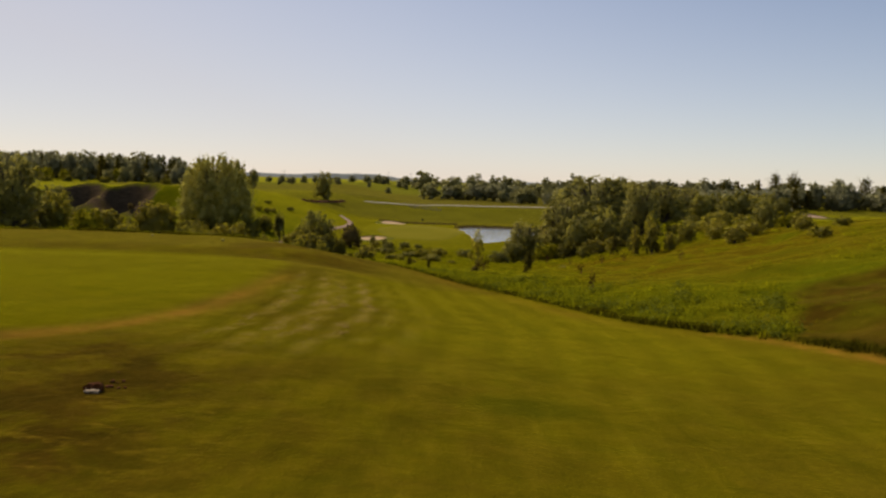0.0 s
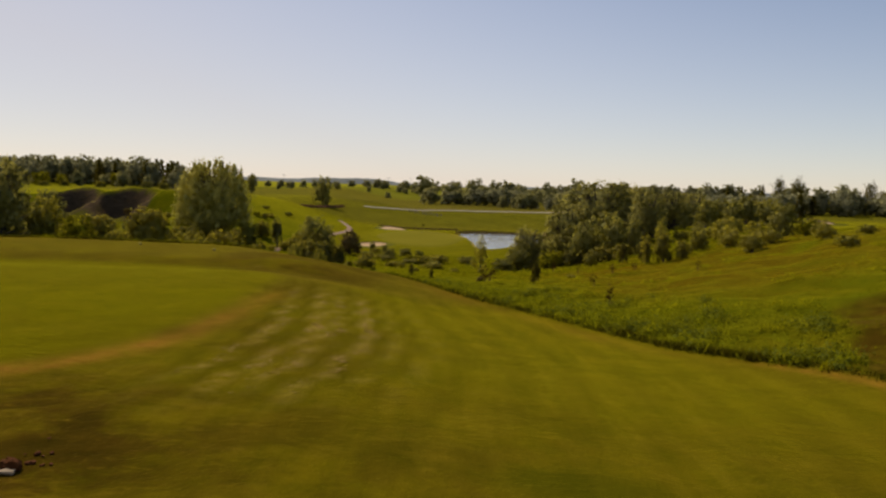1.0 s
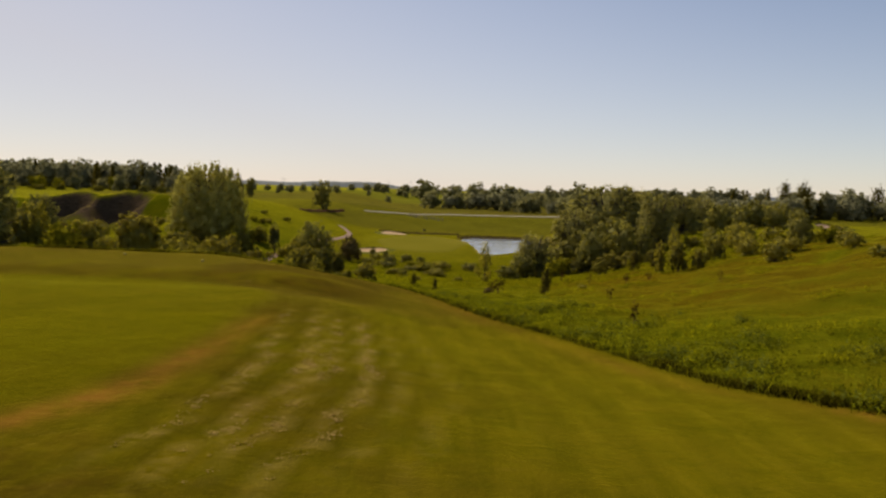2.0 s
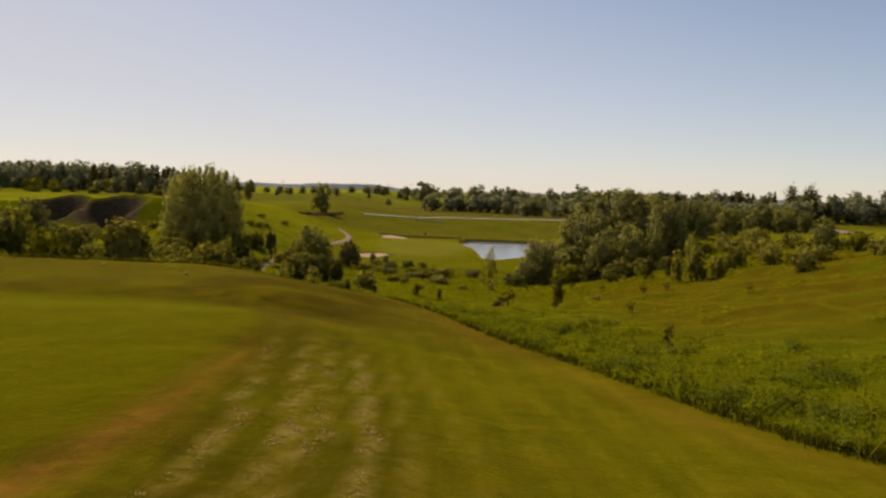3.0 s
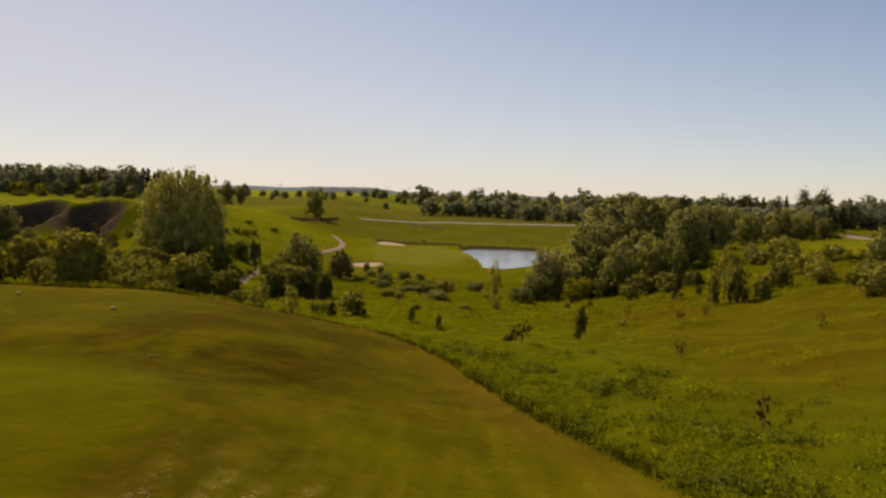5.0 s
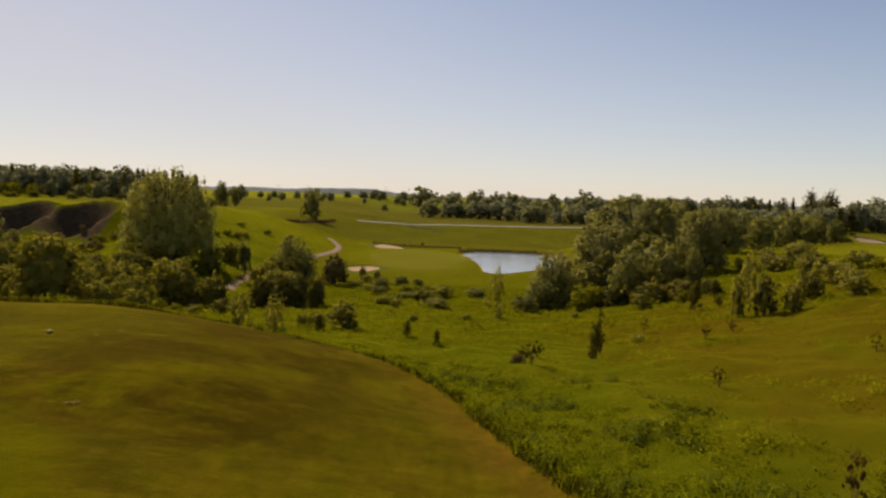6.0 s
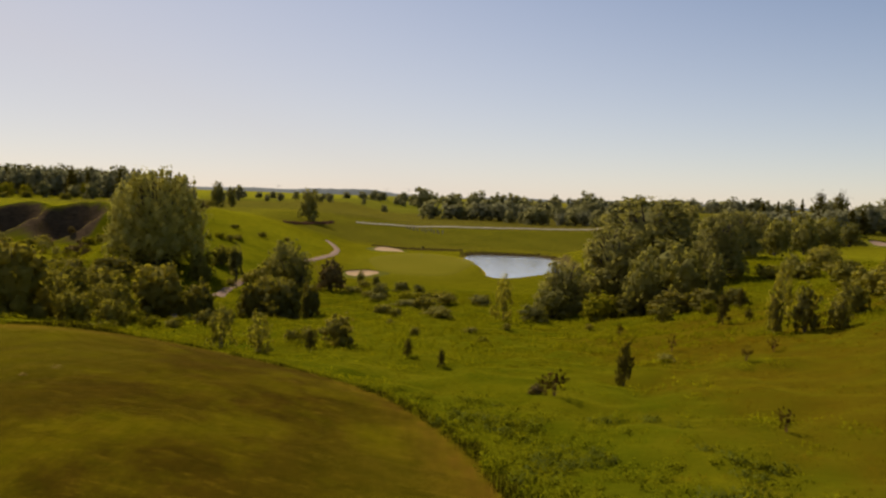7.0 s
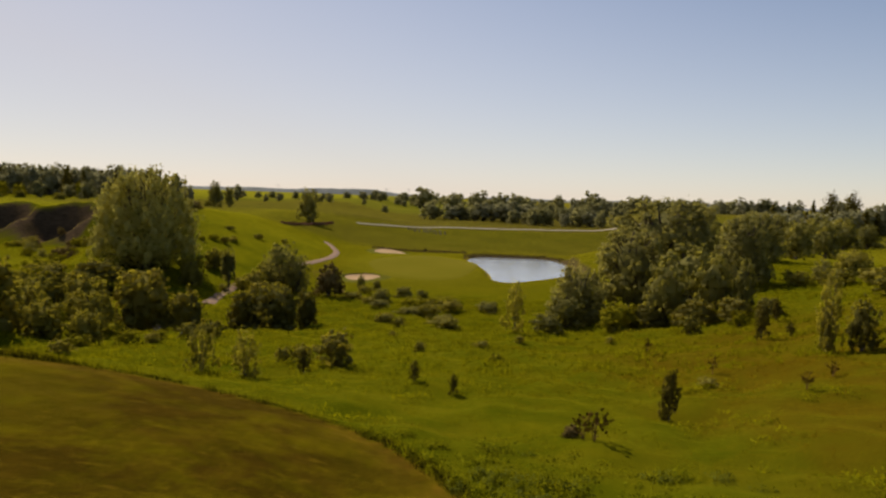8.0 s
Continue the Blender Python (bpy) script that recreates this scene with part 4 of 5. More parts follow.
put("standard", -24.2, 104, 5.3, 2.1, "small dark tree on a thin bare stem", "tree")
put("dark_0", 81, 162, 1.2, 5.0, "low dark bush on the clearing", "bush")
put("dark_2", 86, 182, 1.5, 6.0, "low dark bush on the clearing", "bush")

# far trees
put("dark_1", -34.0, 200, 8.6, 6.4, "lone round-headed tree on the far bank", "tree")
put("dark_1", -66.5, 230, 8.2, 5.0, "dark tree on the open hill", "tree")
put("dark_2", -63.0, 232, 6.6, 3.6, "dark tree on the open hill", "tree")
put("far_1", -89, 330, 7.8, 6.0, "far dark tree on the hill", "tree")
put("far_2", -11, 420, 13.5, 17, "broad domed tree far off", "tree")
put("far_0", 6, 425, 9.5, 16, "broad domed tree far off", "tree")


def belt(keys, a, b, count, high, wide, label, group, scatter=3.0, seed=1, vary=0.2):
    """A loose row of trees from a to b."""
    g = random.Random(seed)
    for i in range(count):
        f = (i + g.uniform(-0.4, 0.4) + 0.5) / count
        x, y = a[0] + (b[0] - a[0]) * f + g.uniform(-1, 1), a[1] + (b[1] - a[1]) * f + g.uniform(-scatter, scatter)
        s = g.uniform(1 - vary, 1 + vary)
        put(g.choice(keys), x, y, high * s, wide * s * g.uniform(0.85, 1.2), label, "tree", group)


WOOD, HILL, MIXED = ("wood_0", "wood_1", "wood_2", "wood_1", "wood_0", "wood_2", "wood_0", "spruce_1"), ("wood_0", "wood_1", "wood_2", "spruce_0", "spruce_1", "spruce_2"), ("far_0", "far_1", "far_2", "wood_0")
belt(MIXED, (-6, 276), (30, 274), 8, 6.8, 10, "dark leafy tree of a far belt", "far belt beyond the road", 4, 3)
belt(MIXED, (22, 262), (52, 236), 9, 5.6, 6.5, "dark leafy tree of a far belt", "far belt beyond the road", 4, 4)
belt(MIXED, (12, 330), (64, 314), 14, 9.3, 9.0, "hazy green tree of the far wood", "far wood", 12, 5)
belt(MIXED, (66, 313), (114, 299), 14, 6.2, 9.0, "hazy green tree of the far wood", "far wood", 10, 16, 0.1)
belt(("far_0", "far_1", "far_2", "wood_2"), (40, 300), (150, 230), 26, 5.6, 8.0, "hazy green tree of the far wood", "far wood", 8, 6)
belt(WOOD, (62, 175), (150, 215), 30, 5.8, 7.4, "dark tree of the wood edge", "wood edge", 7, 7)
belt(("dark_0", "dark_1", "bush_1"), (56, 152), (80, 172), 7, 5.0, 6.0, "leafy tree before the wood", "trees before the wood", 5, 8)
for key, x, y, hi, wi in (("pine_0", 102, 215, 9.2, 6.0), ("pine_1", 107.8, 215, 9.4, 6.8), ("spruce_2", 96.5, 214, 7.0, 4.0), ("spruce_2", 91.0, 216, 6.0, 4.0), ("spruce_0", 86, 214, 5.6, 4.0), ("pine_2", 127, 210, 9.0, 6.5)):
    put(key, x, y, hi, wi, "tall dark conifer above the wood", "tree", "conifers")
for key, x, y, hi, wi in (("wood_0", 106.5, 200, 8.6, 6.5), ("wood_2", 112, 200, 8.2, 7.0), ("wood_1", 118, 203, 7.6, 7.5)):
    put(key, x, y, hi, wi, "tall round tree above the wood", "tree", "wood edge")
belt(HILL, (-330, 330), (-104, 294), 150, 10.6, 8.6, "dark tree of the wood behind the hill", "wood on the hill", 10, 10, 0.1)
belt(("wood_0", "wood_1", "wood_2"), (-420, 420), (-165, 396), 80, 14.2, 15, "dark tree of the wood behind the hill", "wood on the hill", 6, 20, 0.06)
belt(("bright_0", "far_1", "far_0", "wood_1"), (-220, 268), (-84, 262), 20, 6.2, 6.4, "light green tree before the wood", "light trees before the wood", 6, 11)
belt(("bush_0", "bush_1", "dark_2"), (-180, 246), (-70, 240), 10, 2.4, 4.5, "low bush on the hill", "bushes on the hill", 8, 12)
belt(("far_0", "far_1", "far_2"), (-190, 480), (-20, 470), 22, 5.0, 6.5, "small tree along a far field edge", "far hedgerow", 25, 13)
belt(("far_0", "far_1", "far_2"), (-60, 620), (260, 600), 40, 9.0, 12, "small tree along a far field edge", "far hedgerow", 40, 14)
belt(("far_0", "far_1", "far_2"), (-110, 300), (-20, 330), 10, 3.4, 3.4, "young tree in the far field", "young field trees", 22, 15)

# ---- rough grass, weeds and clippings ----
def scatter(n, x0, x1, y0, y1, keep, seed):
    g = np.random.default_rng(seed)
    x, y = g.uniform(x0, x1, n), g.uniform(y0, y1, n)
    m = keep(x, y, g)
    return x[m], y[m], g


def blades(x, y, g, per, high, wide, lean=0.5):
    """Corners of single grass blades standing in tufts at x, y."""
    n = len(x)
    x, y, hi = np.repeat(x, per), np.repeat(y, per), np.repeat(high, per)
    m = n * per
    a = g.random(m) * 2 * math.pi
    bx, by = x + g.normal(scale=0.10, size=m), y + g.normal(scale=0.10, size=m)
    z = height(bx, by) - 0.03
    h = hi * (0.55 + 0.6 * g.random(m))
    w = wide * (0.6 + 0.8 * g.random(m)) * (0.6 + hi)
    dx, dy = np.cos(a), np.sin(a)
    l = h * lean * g.random(m)
    base1 = np.stack([bx - dy * w, by + dx * w, z], 1)
    base2 = np.stack([bx + dy * w, by - dx * w, z], 1)
    tip = np.stack([bx + dx * l, by + dy * l, z + h + 0.05], 1)
    face = unit(np.array([0, 0, 1.0]) + g.normal(scale=0.38, size=(m, 3)))  # tufts round off skywards
    return np.stack([base1, base2, tip], 1), face


def stuff(name, leafage, material, label, category, corners):
    v, face = leafage
    ob = new(name, quad_mesh(name, v, len(v), material, corners, face))
    return tagged(ob, label, category, kind="stuff")


def in_rough(x, y, g):
    return (mown_side(x, y) < -0.02) & (g.random(len(x)) < (0.35 + 0.65 * lumpy(x, y)) * (1 - 0.9 * cut_over(x, y)))


def parched(x, y):
    """Share of dried-out blades."""
    return 0.9 * sm(3, 12, x + 1.5 * np.sin(y * 0.5)) * sm(30, 40, y) * sm(84, 70, y) * sm(0.1, 0.5, lumpy(x * 0.4 + 2, y * 0.5))


x, y, g = scatter(34000, -32, 30, 12, 66, in_rough, 31)
hi = 0.07 + 0.13 * np.clip(lumpy(x * 1.7, y * 1.7), 0, 1) + 0.16 * sm(-1.6, 0, mown_side(x, y))
tan = g.random(len(x)) < parched(x, y)
stuff("rough_grass", blades(x[~tan], y[~tan], g, 7, hi[~tan], 0.022, 1.3), leaf_grass, "knee-high yellow-green rough grass", "grass", 3)
stuff("parched_grass", blades(x[tan], y[tan], g, 6, hi[tan] * 0.9, 0.022, 1.3), leaf_dry, "parched brownish grass on the slope", "grass", 3)
x, y, g = scatter(26000, -60, 50, 64, 112, in_rough, 32)
stuff("meadow_grass", blades(x, y, g, 6, 0.12 + 0.2 * lumpy(x * 1.3, y * 1.3), 0.04, 1.3), leaf_grass, "long yellow-green meadow grass in the valley", "grass", 3)


# edge fringe, coloured dark as the shade line beside the mown turf
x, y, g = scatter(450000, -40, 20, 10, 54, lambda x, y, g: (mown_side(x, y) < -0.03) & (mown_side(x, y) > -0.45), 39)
stuff("edge_grass", blades(x, y, g, 9, (0.07 + 0.2 * np.clip(lumpy(x * 1.3, y * 1.7), 0, 1)) * (0.6 + 0.6 * g.random(len(x))), 0.016, 0.9), leaf_edge_shade, "taller fringe of grass along the mown edge, dark for its shaded face", "grass", 3)


def weedy(x, y, g):
    s = -mown_side(x, y)
    near = (s > 0.1) & (s < 7) & (g.random(len(x)) < np.exp(-s / 3.0) * (0.45 + 0.9 * lumpy(x * 1.4, y * 1.4)))
    return near & (x > -6) & (y < 50) & (cut_over(x, y) < 0.3)


def leaf_lumps(x, y, g, per, high, wide, size, flat=1.0, lift=0.05):
    n = len(x) * per
    cx, cy, hh, ww = np.repeat(x, per), np.repeat(y, per), np.repeat(high, per), np.repeat(wide, per)
    d = g.normal(size=(n, 3))
    d /= np.linalg.norm(d, axis=1)[:, None]
    d[:, 2] = np.abs(d[:, 2])
    r = g.random(n) ** 0.4
    c = np.stack([cx + d[:, 0] * ww * r, cy + d[:, 1] * ww * r, height(cx, cy) + lift + d[:, 2] * hh * r], 1)
    t = g.normal(size=(n, 3))
    t /= np.linalg.norm(t, axis=1)[:, None]
    s = np.cross(t, d + g.normal(scale=0.4, size=(n, 3)))
    s /= np.linalg.norm(s, axis=1)[:, None] + 1e-6
    t[:, 2] *= flat
    s[:, 2] *= flat
    ln = (size * (0.6 + 0.8 * g.random(n)))[:, None]
    face = unit(d + np.array([0, 0, 0.5 / flat]) + g.normal(scale=0.25, size=(n, 3)))
    return np.stack([c - t * ln, c + s * ln * 0.4, c + t * ln, c - s * ln * 0.4], 1), face


x, y, g = scatter(7000, -6, 18, 12, 50, weedy, 33)
high = (0.14 + 0.25 * g.random(len(x))) * (0.6 + 1.6 * np.clip(lumpy(x * 1.6, y * 1.6), 0, 1) ** 2) * (1 + 0.5 * sm(38, 26, y))
stuff("weeds", leaf_lumps(x, y, g, 30, high, 0.24 + 0.24 * g.random(len(x)), 0.055), leaf_weed, "broad-leaved weeds along the mown edge", "weeds", 4)
stuff("tall_grass", blades(x, y, g, 3, high * 0.9, 0.014, 1.3), leaf_weed, "tall green grass stems among the weeds", "grass", 3)


def tussocks(x, y, g):
    return (mown_side(x, y) < -1.0) & (lumpy(x * 0.5 + 4, y * 0.8) > 0.62)


x, y, g = scatter(3400, -34, 32, 24, 112, tussocks, 34)
stuff("tussocks", leaf_lumps(x, y, g, 46, 0.18 + 0.35 * g.random(len(x)) ** 2, 0.4 + 0.6 * g.random(len(x)), 0.058), leaf_tussock, "darker low weed tussocks in the meadow", "weeds", 4)


def edge_clumps(x, y, g):
    s = -mown_side(x, y)
    return (s > 0.12) & (s < 8) & (x > -5) & (lumpy(x * 1.4, y * 1.3 + 3) + 0.3 * (g.random(len(x)) - 0.5) > 0.5 + 0.05 * s) & (cut_over(x, y) < 0.3)


x, y, g = scatter(3600, -5, 19, 14, 50, edge_clumps, 44)
stuff("weed_clumps", leaf_lumps(x, y, g, 60, (0.25 + 0.35 * g.random(len(x))) * (0.55 + 0.45 * sm(42, 28, y)), 0.22 + 0.3 * g.random(len(x)), 0.05), leaf_clump_shaded, "leafy weed clumps beside the mown turf, coloured dark for shade", "weeds", 4)


def on_lanes(x, y, g):
    u = mower_lane(x, y) + 0.1 * np.sin(2.7 * y) + 0.05 * np.sin(7.1 * y)
    lane = sum(np.exp(-((u - q) / 0.10) ** 2) for q in LANES[:4])
    clumpy = (0.12 + 0.88 * sm(0.35, 0.8, lumpy(x * 2.0, y * 5.5 + 2.0 * x))) * sm(0.05, 0.5, lumpy(x * 1.3 + 3, y * 1.1))
    return (g.random(len(x)) < 1.1 * lane * clumpy * sm(13, 18, y) * sm(29, 24, y))


clip_mat = leaf_material("dry_clippings", (0.23, 0.165, 0.05), (0.36, 0.265, 0.095), (0.30, 0.22, 0.07), 0.4)
x, y, g = scatter(64000, -9, 0.8, 12, 31, on_lanes, 35)
stuff("grass_clippings", leaf_lumps(x, y, g, 6, 0.004 + 0.012 * g.random(len(x)), 0.05 + 0.08 * g.random(len(x)), 0.024, 0.1, 0.010), clip_mat, "pale dried clippings left in mower lanes", "clippings", 4)


x, y, g = np.array([-9.05, -11.6, -11.87]), np.array([36.06, 44.04, 42.95]), np.random.default_rng(38)
stuff("turf_scraps", leaf_lumps(x, y, g, 36, 0.02 + 0.02 * g.random(len(x)), 0.12 + 0.12 * g.random(len(x)), 0.045, 0.15, 0.015), clip_mat, "pale dried scraps lying on the mown slope", "clippings", 4)


def reedy(x, y, g):
    r = pond_ring(x, y)
    return (r > 0.985) & (r < 1.07) & (y > 168) & (g.random(len(x)) < 0.6)


reed_mat = leaf_material("reed", (0.05, 0.038, 0.016), (0.10, 0.080, 0.026), (0.09, 0.07, 0.02), 0.4)
x, y, g = scatter(16000, -2, 46, 150, 184, reedy, 36)
stuff("reeds", blades(x, y, g, 3, 0.25 + 0.25 * g.random(len(x)), 0.05), reed_mat, "brownish reeds on the far shore of the pond", "reeds", 3)
x, y, g = scatter(7000, -16, 4, 176, 184, lambda x, y, g: np.abs(y - 179 - 0.06 * x) < 2.4 * g.random(len(x)) ** 2, 37)
stuff("bank_growth", blades(x, y, g, 3, 0.15 + 0.3 * g.random(len(x)) ** 2, 0.05), reed_mat, "dark low growth along the foot of the far bank", "growth", 3)

# ---- sand bunkers ----
def bunker(cx, cy, rx, ry, phase, lip_high, label, fill=sand_mat, tone="pale pinkish sand"):
    """Sand lying in a hollow with a rolled turf lip on its far side."""
    ob = new("sand_bunker")
    ob.location = (cx, cy, ground_z(cx, cy))
    base = Matrix.Translation((-cx, -cy, -ground_z(cx, cy)))
    rim = oval(cx, cy, rx, ry, 0.07, 36, phase)
    bm = bmesh.new()
    rows = 6
    grid = []
    for r in range(rows + 1):
        f = r / rows
        ring = []
        for x, y in rim:
            px, py = cx + (x - cx) * f, cy + (y - cy) * f
            rise = lip_high * 0.8 * f ** 3 * max(0.0, (py - cy) / ry)
            ring.append(bm.verts.new((px, py, ground_z(px, py) + 0.05 + rise)))
        grid.append(ring)
    for a, b in zip(grid, grid[1:]):
        for i in range(len(rim)):
            j = (i + 1) % len(rim)
            bm.faces.new((a[i], a[j], b[j], b[i]))
    bmesh.ops.transform(bm, matrix=base, verts=bm.verts)
    bmesh.ops.remove_doubles(bm, verts=bm.verts, dist=0.001)
    part("sand", bm, fill, ob, tone)
    bm = bmesh.new()
    rings = []
    for i, (x, y) in enumerate(rim):
        up = lip_high * (0.25 + 0.75 * max(0.0, (y - cy) / ry))
        ux, uy = (x - cx), (y - cy)
        ln = math.hypot(ux, uy)
        ux, uy = ux / ln, uy / ln
        prof = [(-0.10, 0.72 * up + 0.03), (0.0, up + 0.05), (0.5, up * 0.9), (2.0, -0.05)]
        rings.append([bm.verts.new((x + ux * d, y + uy * d, ground_z(x + ux * d, y + uy * d) + q)) for d, q in prof])
    for i in range(len(rim)):
        a, b = rings[i], rings[(i + 1) % len(rim)]
        for q in range(3):
            bm.faces.new((a[q], a[q + 1], b[q + 1], b[q]))
    bmesh.ops.transform(bm, matrix=base, verts=bm.verts)
    part("turf_lip", bm, lip_mat, ob, "overhanging turf lip")
    return tagged(ob, label, "sand bunker")


k = Mat("lip_turf")
lip_mat = k.colour(k.mix(k.noise(0.8), (0.070, 0.072, 0.003), (0.12, 0.11, 0.005))).m
bunker(-12.6, 127.4, 2.5, 2.2, 0.4, 0.4, "pale sand bunker with a turf lip before the green")
bunker(-11.8, 170.0, 3.3, 4.6, 1.7, 0.35, "pale sand bunker behind the putting green")
bunker(86, 160, 2.8, 5.0, 2.3, 1.0, "greyish gravel bunker under a dark turf lip", gravel_mat, "greyish gravelly sand")


# ---- small things on the tee and green ----
def lathe(bm, profile, sides=20):
    rings = [[bm.verts.new((r * math.cos(2 * math.pi * i / sides), r * math.sin(2 * math.pi * i / sides), z)) for i in range(sides)] for r, z in profile]
    for a, b in zip(rings, rings[1:]):
        for i in range(sides):
            bm.faces.new((a[i], a[(i + 1) % sides], b[(i + 1) % sides], b[i]))
    bm.faces.new(rings[-1]), bm.faces.new(rings[0][::-1])


def tee_marker():
    ob = new("tee_marker")
    # black ring that puts the shadow below the cap into the marker
    bm = bmesh.new()
    lathe(bm, [(0.075, -0.03), (0.095, 0.0), (0.10, 0.025), (0.098, 0.05)])
    part("base", bm, black_mat, ob, "dark base for the shadow below the cap")
    bm = bmesh.new()
    lathe(bm, [(0.104, 0.05), (0.106, 0.075), (0.098, 0.11), (0.08, 0.14), (0.05, 0.16), (0.015, 0.168)])
    part("cap", bm, white_mat, ob, "cream domed cap")
    ob.location = (-13.6, 43.3, ground_z(-13.6, 43.3))
    return tagged(ob, "cream domed tee marker on the mown turf", "tee marker", "tee markers")


first_marker = tee_marker()
first_marker.scale = (1.0, 0.9, 0.75)
copy_thing(first_marker, pose(-19.7, 47.4, ground_z(-19.7, 47.4), 0, 0, 30))

plate = new("broken_marker")
bm = bmesh.new()
bmesh.ops.create_cube(bm, size=1, matrix=pose(0.03, 0, 0.03, 8, 0, 6) @ Matrix.Diagonal((0.23, 0.08, 0.04, 1)))
bmesh.ops.bevel(bm, geom=bm.edges[:], offset=0.012, segments=2, affect="EDGES")
bmesh.ops.subdivide_edges(bm, edges=[e for e in bm.edges if e.calc_length() > 0.1], cuts=7)
for v in bm.verts:
    v.co += 0.02 * noise.noise_vector(v.co * 22)
part("slab", bm, slab_mat, plate, "white slab")
bm = bmesh.new()
bmesh.ops.create_icosphere(bm, subdivisions=3, radius=1, matrix=pose(0, 0.12, 0.03) @ Matrix.Diagonal((0.15, 0.09, 0.085, 1)))
for v in bm.verts:
    v.co += 0.05 * noise.noise_vector(v.co * 11) + 0.02 * noise.noise_vector(v.co * 30)
part("clod", bm, earth_mat, plate, "dark clod of earth")
g5 = random.Random(8)
for _ in range(9):
    bm = bmesh.new()
    e = g5.uniform(0.012, 0.04)
    bmesh.ops.create_icosphere(bm, subdivisions=2, radius=1, matrix=pose(g5.uniform(-0.25, 0.4), g5.uniform(0.2, 1.1), 0.005, 0, 0, g5.uniform(0, 180)) @ Matrix.Diagonal((e * 1.8, e * 1.2, e * 0.7, 1)))
    for v in bm.verts:
        v.co += 0.012 * noise.noise_vector(v.co * 30)
    part("crumb", bm, earth_mat, plate)
plate.location = (-5.12, 10.05, ground_z(-5.12, 10.05))
tagged(plate, "white slab beside a dark clod on the turf", "marker")



def dead_branch(x, y, size, seed):
    """A bleached branch with forked twigs, lying half upright."""
    g = random.Random(seed)
    ob = new("dead_branch")
    bm = bmesh.new()
    tube(bm, [(0, 0, -0.05), (0.3 * size, 0.05, 0.25 * size), (0.75 * size, 0, 0.38 * size)], [0.05, 0.035, 0.012], 6)
    part("limb", bm, post_mat, ob)
    for i in range(7):
        f = 0.2 + 0.1 * i
        a = g.uniform(0, 2 * math.pi)
        q = Vector((0.75 * size * f, 0.03, 0.42 * size * f))
        tip = q + Vector((0.3 * math.cos(a), 0.3 * math.sin(a), g.uniform(0.1, 0.4))) * size
        bm = bmesh.new()
        tube(bm, [q, (q + tip) / 2 + Vector((0, 0, 0.04)), tip], [0.022, 0.015, 0.006], 5)
        part("twig", bm, post_mat, ob)
    ob.location = (x, y, ground_z(x, y))
    return tagged(ob, "bleached dead branch at the foot of a bush", "branch", "dead branches")


dead_branch(-19.3, 76.2, 1.5, 1)
dead_branch(-21.2, 76.4, 1.2, 2)
dead_branch(-25.4, 61.0, 1.6, 3)

flag = new("flagstick")
bm = bmesh.new()
tube(bm, [(0, 0, -0.1), (0, 0, 1.1), (0, 0, 2.15)], [0.02, 0.018, 0.015], 8)
part("pole", bm, post_mat, flag)
bm = bmesh.new()
vs = [bm.verts.new((0.02 + 0.5 * i / 6, 0.05 * math.sin(i * 1.1), 2.12 - 0.36 * j - 0.05 * i / 6 * (1 - j))) for i in range(7) for j in range(2)]
for i in range(6):
    bm.faces.new((vs[2 * i], vs[2 * i + 1], vs[2 * i + 3], vs[2 * i + 2]))
bmesh.ops.solidify(bm, geom=bm.faces[:], thickness=0.01)
part("flag", bm, black_mat, flag, "small dark flag")
flag.location = (-4.4, 150.5, ground_z(-4.4, 150.5) + 0.04)
tagged(flag, "thin flagstick with a dark flag on the green", "flagstick")

# stakes of young plantings below the road
stake = new("planting_stake")
bm = bmesh.new()
lathe(bm, [(0.05, -0.1), (0.05, 1.0), (0.03, 1.06)], 8)
part("post", bm, post_mat, stake)
bm = bmesh.new()
lathe(bm, [(0.13, 0.0), (0.14, 0.35), (0.12, 0.75)], 10)
part("guard", bm, post_mat, stake, "pale tree guard")
tagged(stake, "short stake with a pale guard on the bank", "stake", "planting stakes")
g2 = random.Random(3)
spots = [(-10 + 0.72 * i + g2.uniform(-.3, .3), 217 - 0.45 * i + g2.uniform(-2.0, 2.0)) for i in range(14)]
for i, (x, y) in enumerate(spots):
    m = pose(x, y, ground_z(x, y), g2.uniform(-5, 5), g2.uniform(-5, 5), g2.uniform(0, 360))
    if i:
        copy_thing(stake, m)
    else:
        stake.matrix_basis = m

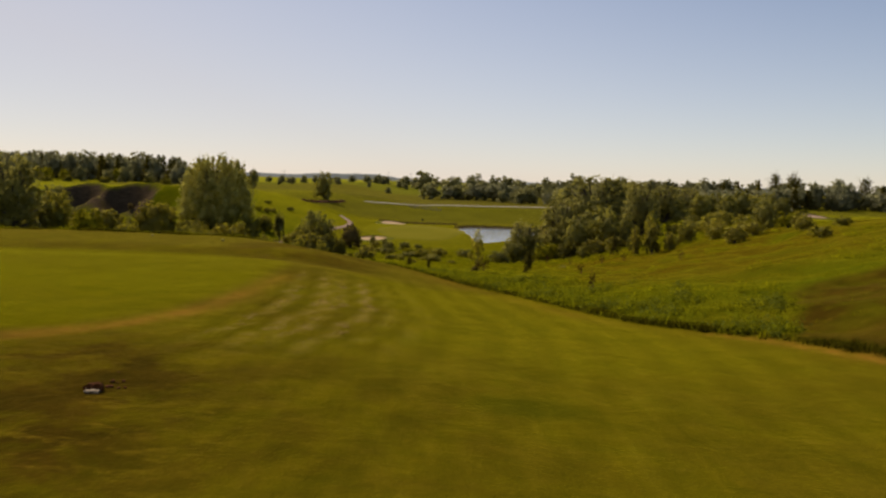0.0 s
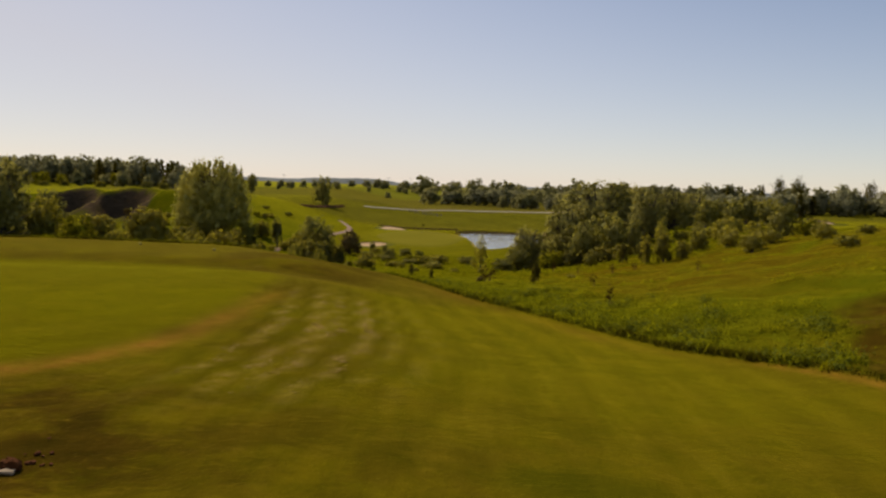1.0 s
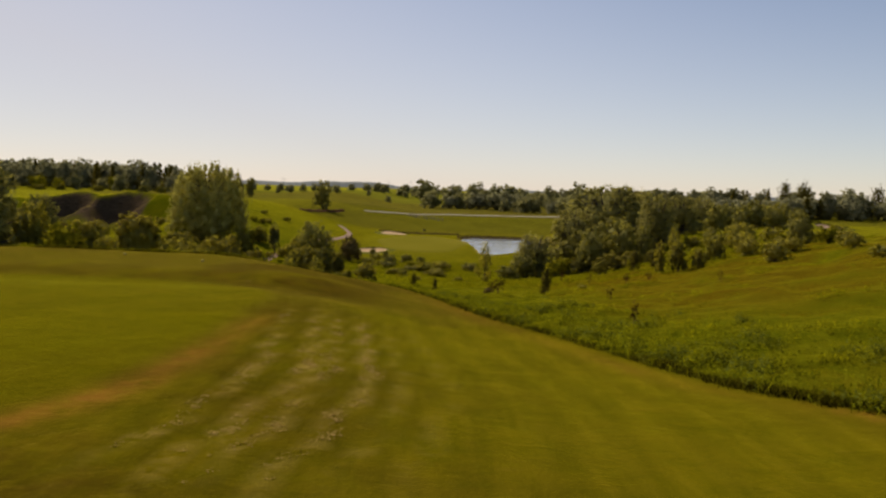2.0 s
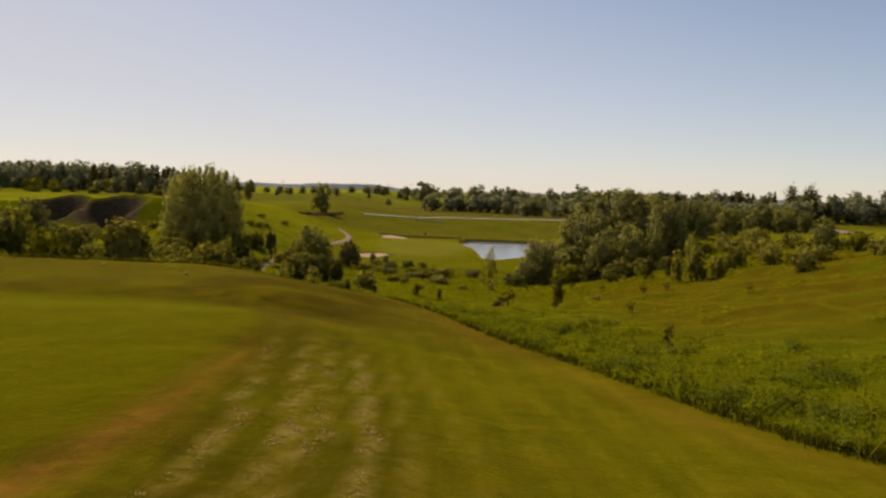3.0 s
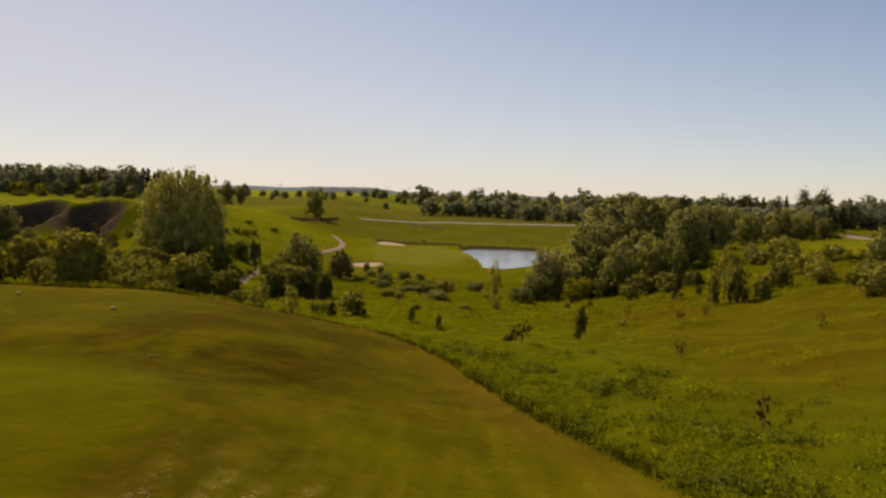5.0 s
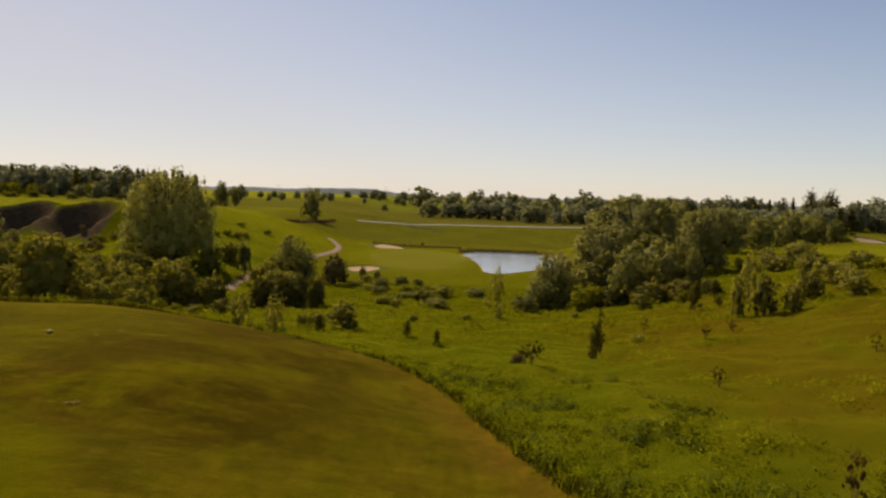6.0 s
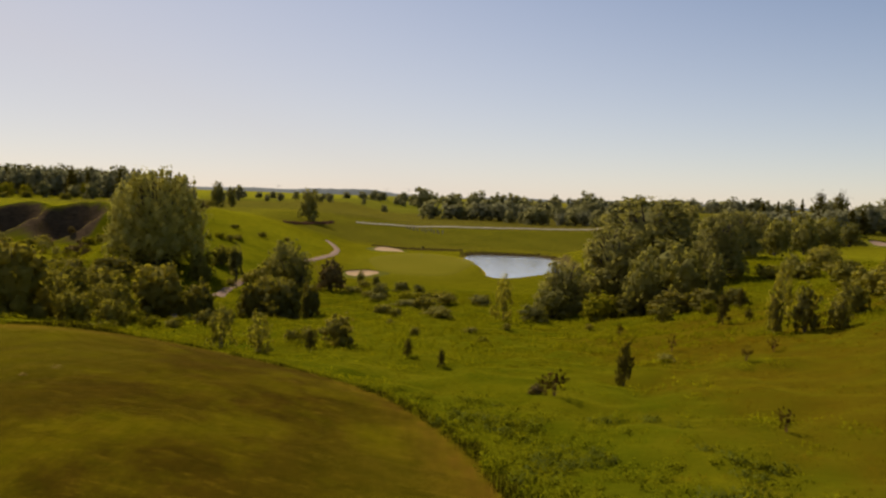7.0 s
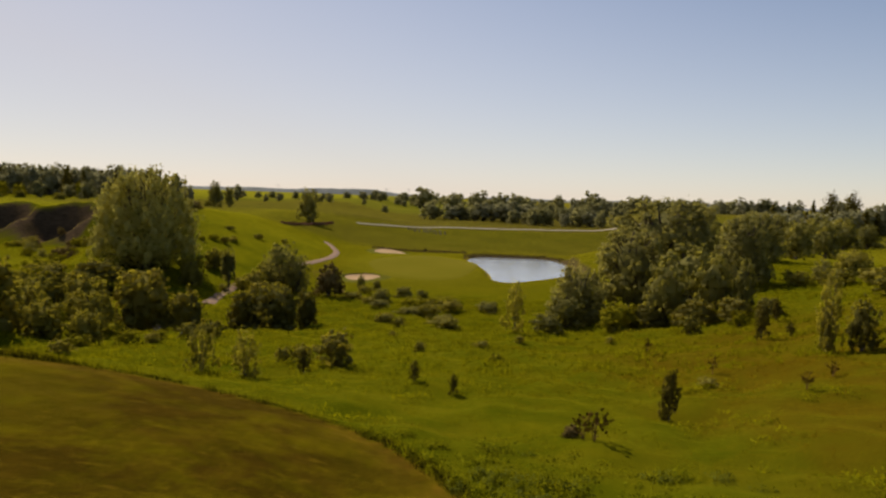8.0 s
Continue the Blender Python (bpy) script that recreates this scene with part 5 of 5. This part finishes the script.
# heap of dead brush beside the lone tree
heap = new("brush_heap")
g3 = np.random.default_rng(41)
n = 1500
hf = g3.random(n)
hx, hy = -35.8 + 6.6 * hf + g3.normal(scale=0.3, size=n), 181 + 25 * hf + g3.normal(scale=0.8, size=n)
hv, _ = leaf_lumps(hx, hy, g3, 2, 0.15 + 0.3 * np.sin(hx * 2.3) ** 2, np.full(n, 0.6), 0.2)
twigs = new("twigs", quad_mesh("twigs", hv, len(hv), brush_mat, 4))
twigs.parent = heap
tagged(heap, "long low heap of reddish-brown dead brush", "brush heap")


def utility_pole(x, y, high):
    ob = new("utility_pole")
    bm = bmesh.new()
    tube(bm, [(0, 0, -0.3), (0, 0, high * 0.5), (0, 0, high)], [0.16, 0.13, 0.1], 8)
    part("pole", bm, steel_mat, ob)
    for z in (0.97, 0.86):
        bm = bmesh.new()
        tube(bm, [(-2.6, 0, high * z), (0, 0, high * z + 0.1), (2.6, 0, high * z)], [0.06, 0.09, 0.06], 6)
        part("crossarm", bm, steel_mat, ob)
    ob.location = (x, y, ground_z(x, y))
    return tagged(ob, "tall slender power pole with two crossarms", "power pole", "power poles")


for x, y, hi in ((-172, 760, 12), (-62, 800, 13), (-38, 820, 13)):
    utility_pole(x, y, hi)

# wooded ridge on the horizon, its haze mixed into the base colour
k = Mat("hazed_woods")
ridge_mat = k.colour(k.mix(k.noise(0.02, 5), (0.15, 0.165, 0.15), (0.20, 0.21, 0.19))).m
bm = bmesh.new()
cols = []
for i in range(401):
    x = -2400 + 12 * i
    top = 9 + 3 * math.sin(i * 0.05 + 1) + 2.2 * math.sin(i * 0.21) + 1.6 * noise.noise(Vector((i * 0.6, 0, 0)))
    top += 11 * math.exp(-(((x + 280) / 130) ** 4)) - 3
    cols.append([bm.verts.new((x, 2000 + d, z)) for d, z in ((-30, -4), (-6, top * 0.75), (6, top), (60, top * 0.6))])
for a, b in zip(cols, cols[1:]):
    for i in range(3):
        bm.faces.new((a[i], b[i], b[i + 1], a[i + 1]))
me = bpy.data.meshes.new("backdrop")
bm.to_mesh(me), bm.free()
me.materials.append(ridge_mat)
tagged(new("backdrop", me), "wooded ridge on the horizon, tinted grey for haze", "ridge", kind="structure")
